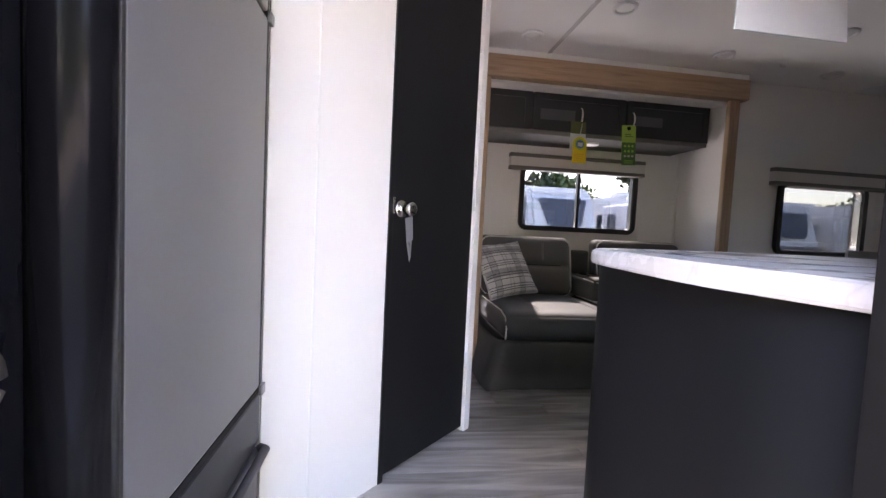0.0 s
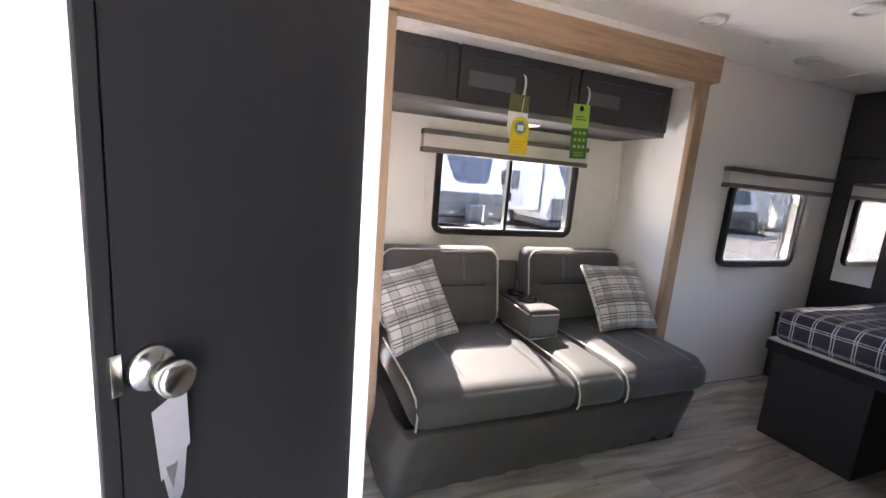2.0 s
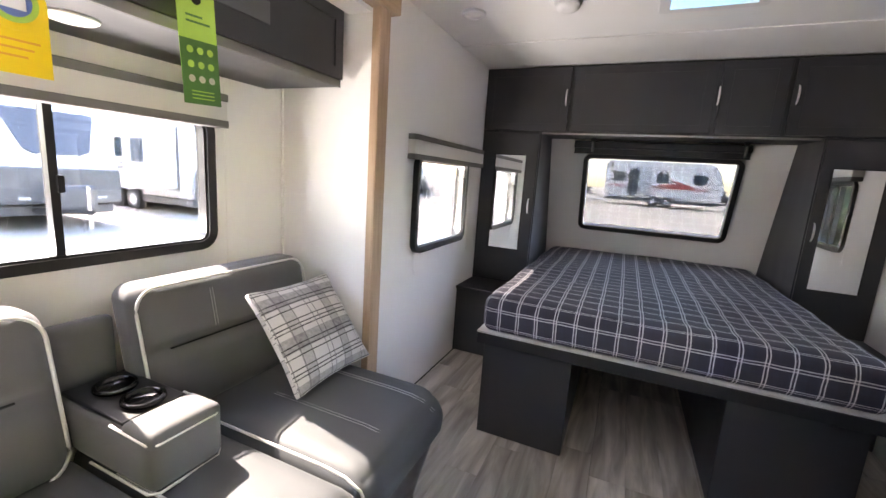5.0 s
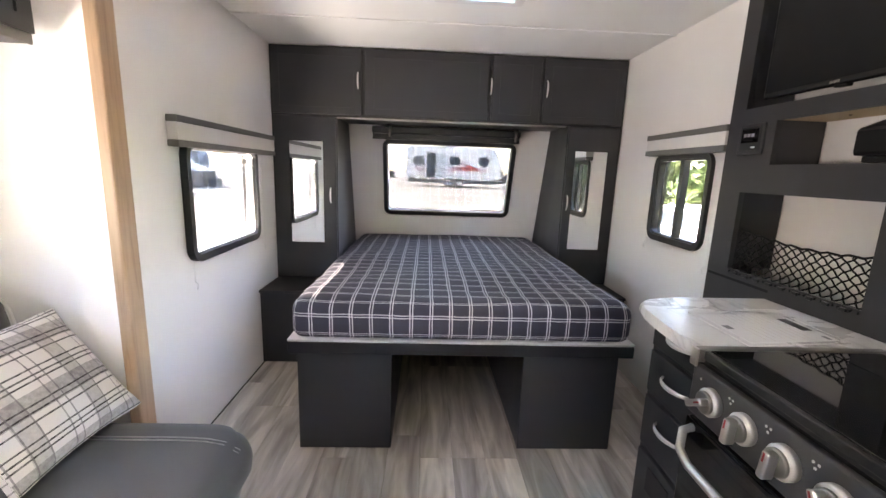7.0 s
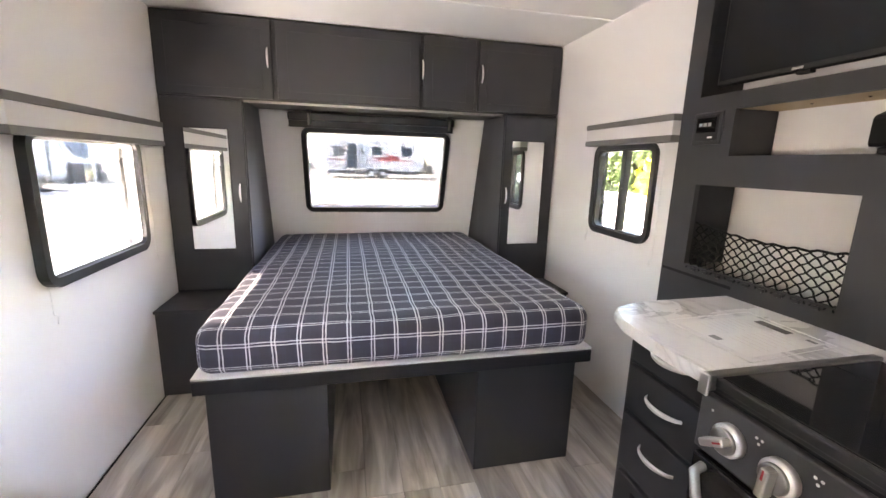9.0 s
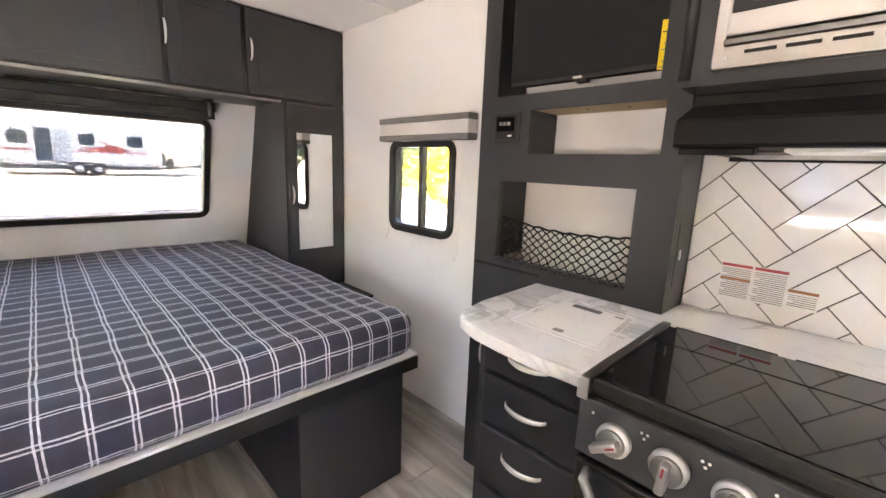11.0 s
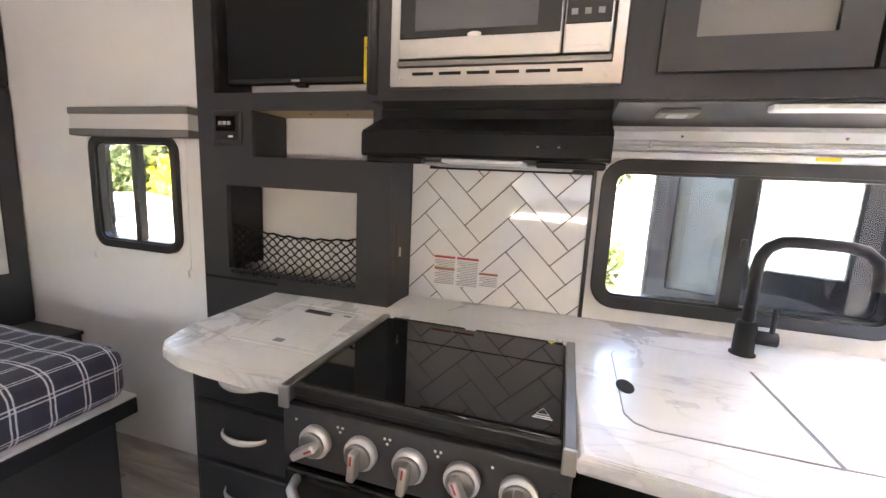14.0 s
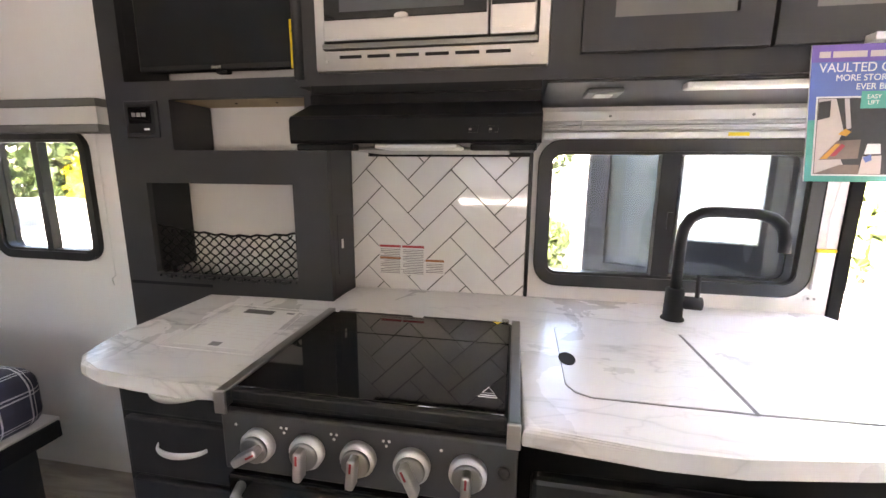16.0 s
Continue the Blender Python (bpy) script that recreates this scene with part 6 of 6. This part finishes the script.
def travel_trailer(at, heading, length, label, accent, doorway=True, front=True, size=1.0, slideout=False):
    """A parked trailer; its long axis lies along its local x and its nose at +x."""
    tr = thing("travel_trailer", at, label, "trailer", "parked trailers")
    m = Matrix.Translation(at) @ Matrix.Rotation(radians(heading), 4, "Z") @ Matrix.Scale(size, 4)
    W, Z0, Z1 = 2.4, 0.55, 3.1

    def put(bm):
        bmesh.ops.transform(bm, matrix=m, verts=bm.verts[:])
        return bm

    prof = [(-length / 2, Z0), (length / 2 - 0.25, Z0), (length / 2, Z0 + 0.5), (length / 2 - 0.05, 1.5), (length / 2 - 0.55, 2.8), (length / 2 - 0.9, Z1), (-length / 2, Z1)]
    bm = bm_new()
    a, b = [bm.verts.new((x, -W / 2, z)) for x, z in prof], [bm.verts.new((x, W / 2, z)) for x, z in prof]
    bm.faces.new(a), bm.faces.new(b[::-1])
    for i in range(len(prof)):
        j = (i + 1) % len(prof)
        bm.faces.new((a[i], b[i], b[j], a[j]))
    bmesh.ops.bevel(bm, geom=bm.edges[:], offset=0.16, segments=4, affect="EDGES")
    part("body", put(bm), FIBRE, tr, "white fibreglass body")
    part("skirt", put(rbox(-length / 2 + 0.1, length / 2 - 0.3, -W / 2 + 0.08, W / 2 - 0.08, 0.32, Z0 - 0.01, 0.03)), RVGREY, tr)
    if front:
        nose = bm_new()
        outline = [(-0.86, 0.52), (0.86, 0.52), (0.60, -0.40), (0.42, -0.50), (-0.42, -0.50), (-0.60, -0.40)]
        rims = [[nose.verts.new((dx, y, z)) for y, z in outline] for dx in (-0.03, 0.015)]
        nose.faces.new(rims[0]), nose.faces.new(rims[1][::-1])
        for i in range(6):
            nose.faces.new((rims[0][i], rims[1][i], rims[1][(i + 1) % 6], rims[0][(i + 1) % 6]))
        bmesh.ops.transform(nose, matrix=Matrix.Translation((length / 2 - 0.26, 0, 2.16)) @ Matrix.Rotation(radians(-21), 4, "Y"), verts=nose.verts[:])
        part("nose_window", put(nose), RVBLUE, tr, "grey tinted nose panel")
        part("nose_guard", put(rbox(length / 2 - 0.14, length / 2 + 0.03, -1.16, 1.16, 0.60, 1.40, 0.05)), RVGREY, tr, "dark grey rock guard")
        part("hitch", put(tube([(length / 2 - 0.2, 0.5, 0.45), (length / 2 + 1.1, 0, 0.5), (length / 2 - 0.2, -0.5, 0.45)], 0.05, 8)), TYRE, tr)
        part("jack", put(tube([(length / 2 + 0.95, 0, 0.02), (length / 2 + 0.95, 0, 1.05)], 0.04, 8)), STEEL, tr)
        part("gas_cover", put(rbox(length / 2 + 0.25, length / 2 + 0.65, -0.35, 0.35, 0.5, 1.05, 0.10)), RVGREY, tr)
        for sy in (-0.72, 0.72):
            part("marker_lamp", put(rbox(length / 2 + 0.03, length / 2 + 0.05, sy - 0.10, sy + 0.10, 0.70, 0.76, 0.01)), FIBRE, tr, "small pale lamp")
    for s in (-1, 1):
        for wx in (-0.45, 0.40):
            wm = Matrix.Translation((wx, s * (W / 2 - 0.11), 0.36)) @ Matrix.Rotation(radians(90), 4, "X")
            wh = part("wheel", put(lathe([(0.20, -0.10), (0.35, -0.10), (0.36, -0.06), (0.36, 0.06), (0.35, 0.10), (0.20, 0.10)], wm, 20)), TYRE, tr, "", True)
            part("rim", put(lathe([(0.195, -0.108), (0.19, 0.108)], wm, 16)), ALU, wh, "silver rim")
        y = s * (W / 2 + 0.012)
        for x0, x1, z0, z1 in ((-length / 2 + 0.6, -length / 2 + 1.3, 1.7, 2.3), (-0.35, 0.30, 1.75, 2.3), (length / 2 - 1.9, length / 2 - 1.2, 1.75, 2.3)):
            wn = part("window", put(rbox(x0, x1, y - 0.02, y + 0.02, z0, z1, 0.01)), DARKWIN, tr)
            part("window_trim", put(ring(x1 - x0 + 0.06, z1 - z0 + 0.06, 0.06, 0.04, -0.025, 0.025, Matrix.Translation(((x0 + x1) / 2, y, (z0 + z1) / 2)))), BLACK, wn)
        part("stripe", put(rbox(-length / 2 + 0.3, length / 2 - 1.0, y - 0.006, y + 0.006, 1.30, 1.40, 0.003)), accent, tr)
        sw_pts = [(-0.4, 1.52), (0.9, 1.66), (0.5, 1.92), (1.3, 1.72), (2.0, 1.46), (1.0, 1.36)]
        sbm = bm_new()
        pa = [sbm.verts.new((px, y - 0.008, pz)) for px, pz in sw_pts]
        pb = [sbm.verts.new((px, y + 0.008, pz)) for px, pz in sw_pts]
        sbm.faces.new(pa), sbm.faces.new(pb[::-1])
        for i in range(6):
            sbm.faces.new((pa[i], pb[i], pb[(i + 1) % 6], pa[(i + 1) % 6]))
        part("swoosh", put(sbm), accent, tr, "coloured swoosh")
        if doorway:
            # solid dark panel in place of the shade inside an open doorway
            dd = part("door", put(rbox(-2.25, -1.50, y - 0.03, y + 0.03, 0.75, 2.55, 0.02)), DARKWIN, tr, "dark panel painted as a shaded open doorway")
            part("door_trim", put(ring(0.8, 1.9, 0.05, 0.05, -0.035, 0.035, Matrix.Translation((-1.875, y, 1.65)))), ALU, dd)
            part("open_leaf", put(rbox(-1.46, -0.72, y + s * 0.02 - 0.015, y + s * 0.02 + 0.015, 0.78, 2.52, 0.01)), LEAFPANEL, tr, "pale blue grey open door")
    if slideout:
        so = part("slide_out", put(rbox(length / 2 - 2.6, length / 2 - 0.75, -W / 2 - 0.55, -W / 2 + 0.01, 0.85, 2.65, 0.10)), FIBRE, tr, "white slide-out box")
        part("slide_trim", put(rbox(length / 2 - 2.62, length / 2 - 0.73, -W / 2 - 0.04, -W / 2 + 0.008, 0.80, 2.70, 0.02)), RVGREY, so)
        part("slide_window", put(rbox(length / 2 - 2.1, length / 2 - 1.5, -W / 2 - 0.566, -W / 2 - 0.552, 1.6, 2.3, 0.004)), DARKWIN, so)
    part("roof_unit", put(rbox(-0.9, 0.0, -0.4, 0.4, Z1 - 0.01, Z1 + 0.28, 0.05)), FIBRE, tr, "white rooftop air conditioner")
    return tr


for tx, tl in ((2.1, "white travel trailer with grey nose window parked outside"), (7.25, "white travel trailer with dark rock guard parked outside"),
               (12.4, "white travel trailer with a slide-out parked outside"), (17.6, "white travel trailer parked at the end of the row"), (22.8, "white travel trailer parked at the end of the row"), (28.0, "white travel trailer parked at the end of the row")):
    travel_trailer((tx, 15.9 + 4.0, -0.85), -90, 7.0, tl, RVGREY, False, True, 1.18, True)
travel_trailer((35.2, -0.2, 0.075), -90, 7.6, "white travel trailer with red swoosh across the lot", RVRED)
travel_trailer((41.0, 9.0, 0.10), -90, 6.6, "white travel trailer with blue lines across the lot", RVBLUE)
travel_trailer((42.0, -10.5, 0.10), -90, 6.6, "white travel trailer with grey lines across the lot", RVGREY)


def tree(at, height, spread, leaf, label, category="tree", count=1100, seed=1, size=0.16, low=0.3):
    rng = random.Random(seed)
    t = thing("tree" if category == "tree" else "shrub", at, label, category, "lot greenery")
    base = Vector(at)
    tb = bm_new()
    tube([base + Vector((0.02 * math.sin(i), 0.02 * math.cos(i * 2), height * 0.62 * i / 6)) for i in range(7)], 0.045 * height / 3, 8, False, tb)
    for k in range(7):
        a, h0 = k * 2.4, height * (low + 0.05 * k)
        d = Vector((math.cos(a), math.sin(a), 0.7))
        tube([base + Vector((0, 0, h0)) + d * spread * 0.22 * i for i in range(4)], 0.015 * height / 3, 6, False, tb)
    part("trunk", tb, BARK, t)
    verts, faces = [], []
    lobes = [(Vector((math.cos(k * 2.4) * spread * rng.uniform(0.15, 0.6), math.sin(k * 2.4) * spread * rng.uniform(0.15, 0.6), height * rng.uniform(low + 0.05, 0.92))), rng.uniform(0.28, 0.5) * spread) for k in range(13)]
    for i in range(count):
        c, r = rng.choice(lobes)
        v = Vector((rng.gauss(0, 1), rng.gauss(0, 1), rng.gauss(0, 0.8)))
        p = base + c + v.normalized() * r * rng.uniform(0.55, 1.05)
        q = Euler((rng.uniform(0, 6.3), rng.uniform(0, 6.3), rng.uniform(0, 6.3))).to_matrix()
        s = size * rng.uniform(0.6, 1.3)
        n = len(verts)
        for o in ((-s, -s * 0.5, 0), (s * 0.2, -s * 0.6, s * 0.15), (s, 0, 0), (s * 0.1, s * 0.6, s * 0.15), (-s * 0.8, s * 0.3, 0)):
            verts.append(p + q @ Vector(o))
        faces.append((n, n + 1, n + 2, n + 3, n + 4))
    me = bpy.data.meshes.new("crown")
    me.from_pydata([tuple(v) for v in verts], [], faces)
    me.materials.append(leaf)
    ob = new("crown", me)
    ob.parent = t
    ob.matrix_parent_inverse = t.matrix_basis.inverted()


tree((1.80, -4.4, -0.85), 4.6, 1.1, LEAF, "green leafy young tree beside the lot", seed=3, count=5200, size=0.065, low=0.10)
tree((9.2, -4.7, -0.6), 2.3, 0.95, LEAFY, "bright yellow blossoming shrub beside the lot", "shrub", 3600, 5, 0.06, 0.1)
tree((13.5, -7.6, -0.6), 5.5, 2.4, LEAF, "green leafy tree beside the lot", seed=7, count=4200, size=0.12, low=0.15)
tree((17.0, -6.5, -0.5), 6.0, 2.6, LEAF, "green leafy tree beside the lot", seed=9, count=4200, size=0.13, low=0.15)
# unseen trees added to block low sky light reaching the counter
for k, (tx, ty) in enumerate(((-7.5, -2.6), (-10.5, -0.4), (-11.5, -4.6))):
    tree((tx, ty, -0.85), 7.4 + 0.7 * math.sin(k * 1.9), 2.8, LEAF if k % 2 else LEAFD, "tall green tree added at the lot edge to shade the doorway", seed=95 + k, count=3600, size=0.21, low=0.05)
# tall trees added to cut the sky light entering by the doorway
for k, tx in enumerate((-5.2, -2.9, 5.0, 7.8)):
    tree((tx, -7.6 - 0.9 * math.sin(k * 2.1), -0.85), 9.2 + 0.9 * math.sin(k * 1.3), 3.1, LEAFD if k % 2 else LEAF, "tall green tree added at the lot edge to shade the doorway", seed=80 + k, count=4200, size=0.22, low=0.05)
# a further row added to darken what the open doorway faces
for k, tx in enumerate((-11.0, -7.6, -4.2, 3.4, 6.6)):
    tree((tx, -9.0 - 1.2 * math.sin(k * 1.7), -0.85), 6.4 + 0.8 * math.sin(k * 2.3), 2.7, LEAFD if k % 2 else LEAF, "tall green tree added at the lot edge to shade the doorway", seed=60 + k, count=3600, size=0.20, low=0.06)
for k in range(9):
    tree((-6 + k * 5.5, 34 + 3 * math.sin(k * 2.1), -0.85), 8 + 1.6 * math.sin(k * 1.3), 4.0, LEAFD if k % 2 else LEAF, "tall green tree behind the parked trailers", seed=20 + k, count=3200, size=0.24, low=0.12)
car = thing("parked_car", (10.4, -3.8, -0.75), "white car parked beside the shrubs", "car")
CMX = Matrix.Translation((10.4, -3.8, -0.72)) @ Matrix.Rotation(radians(18), 4, "Z")


def cm(bm):
    bmesh.ops.transform(bm, matrix=CMX, verts=bm.verts[:])
    return bm


cprof = [(-2.2, 0.35), (2.2, 0.35), (2.25, 0.7), (2.1, 0.88), (1.15, 1.0), (0.45, 1.45), (-1.2, 1.5), (-2.0, 1.05), (-2.25, 0.95)]
cbm = bm_new()
ca, cc = [cbm.verts.new((x, -0.88, z)) for x, z in cprof], [cbm.verts.new((x, 0.88, z)) for x, z in cprof]
cbm.faces.new(ca), cbm.faces.new(cc[::-1])
for i in range(len(cprof)):
    j = (i + 1) % len(cprof)
    cbm.faces.new((ca[i], cc[i], cc[j], ca[j]))
bmesh.ops.bevel(cbm, geom=cbm.edges[:], offset=0.05, segments=2, affect="EDGES")
part("body", cm(cbm), FIBRE, car, "white painted body")
for s in (-1, 1):
    part("side_window", cm(rbox(-1.1, 0.45, s * 0.875 - 0.012, s * 0.875 + 0.012, 1.05, 1.38, 0.01)), DARKWIN, car)
    for wx in (-1.4, 1.4):
        wm = Matrix.Translation((wx, s * 0.82, 0.33)) @ Matrix.Rotation(radians(90), 4, "X")
        w = part("wheel", cm(lathe([(0.20, -0.1), (0.31, -0.1), (0.33, -0.05), (0.33, 0.05), (0.31, 0.1), (0.20, 0.1)], wm, 20)), TYRE, car, "", True)
        part("rim", cm(lathe([(0.195, -0.105), (0.195, 0.105)], wm, 14)), ALU, w, "silver rim")

lay_planks()
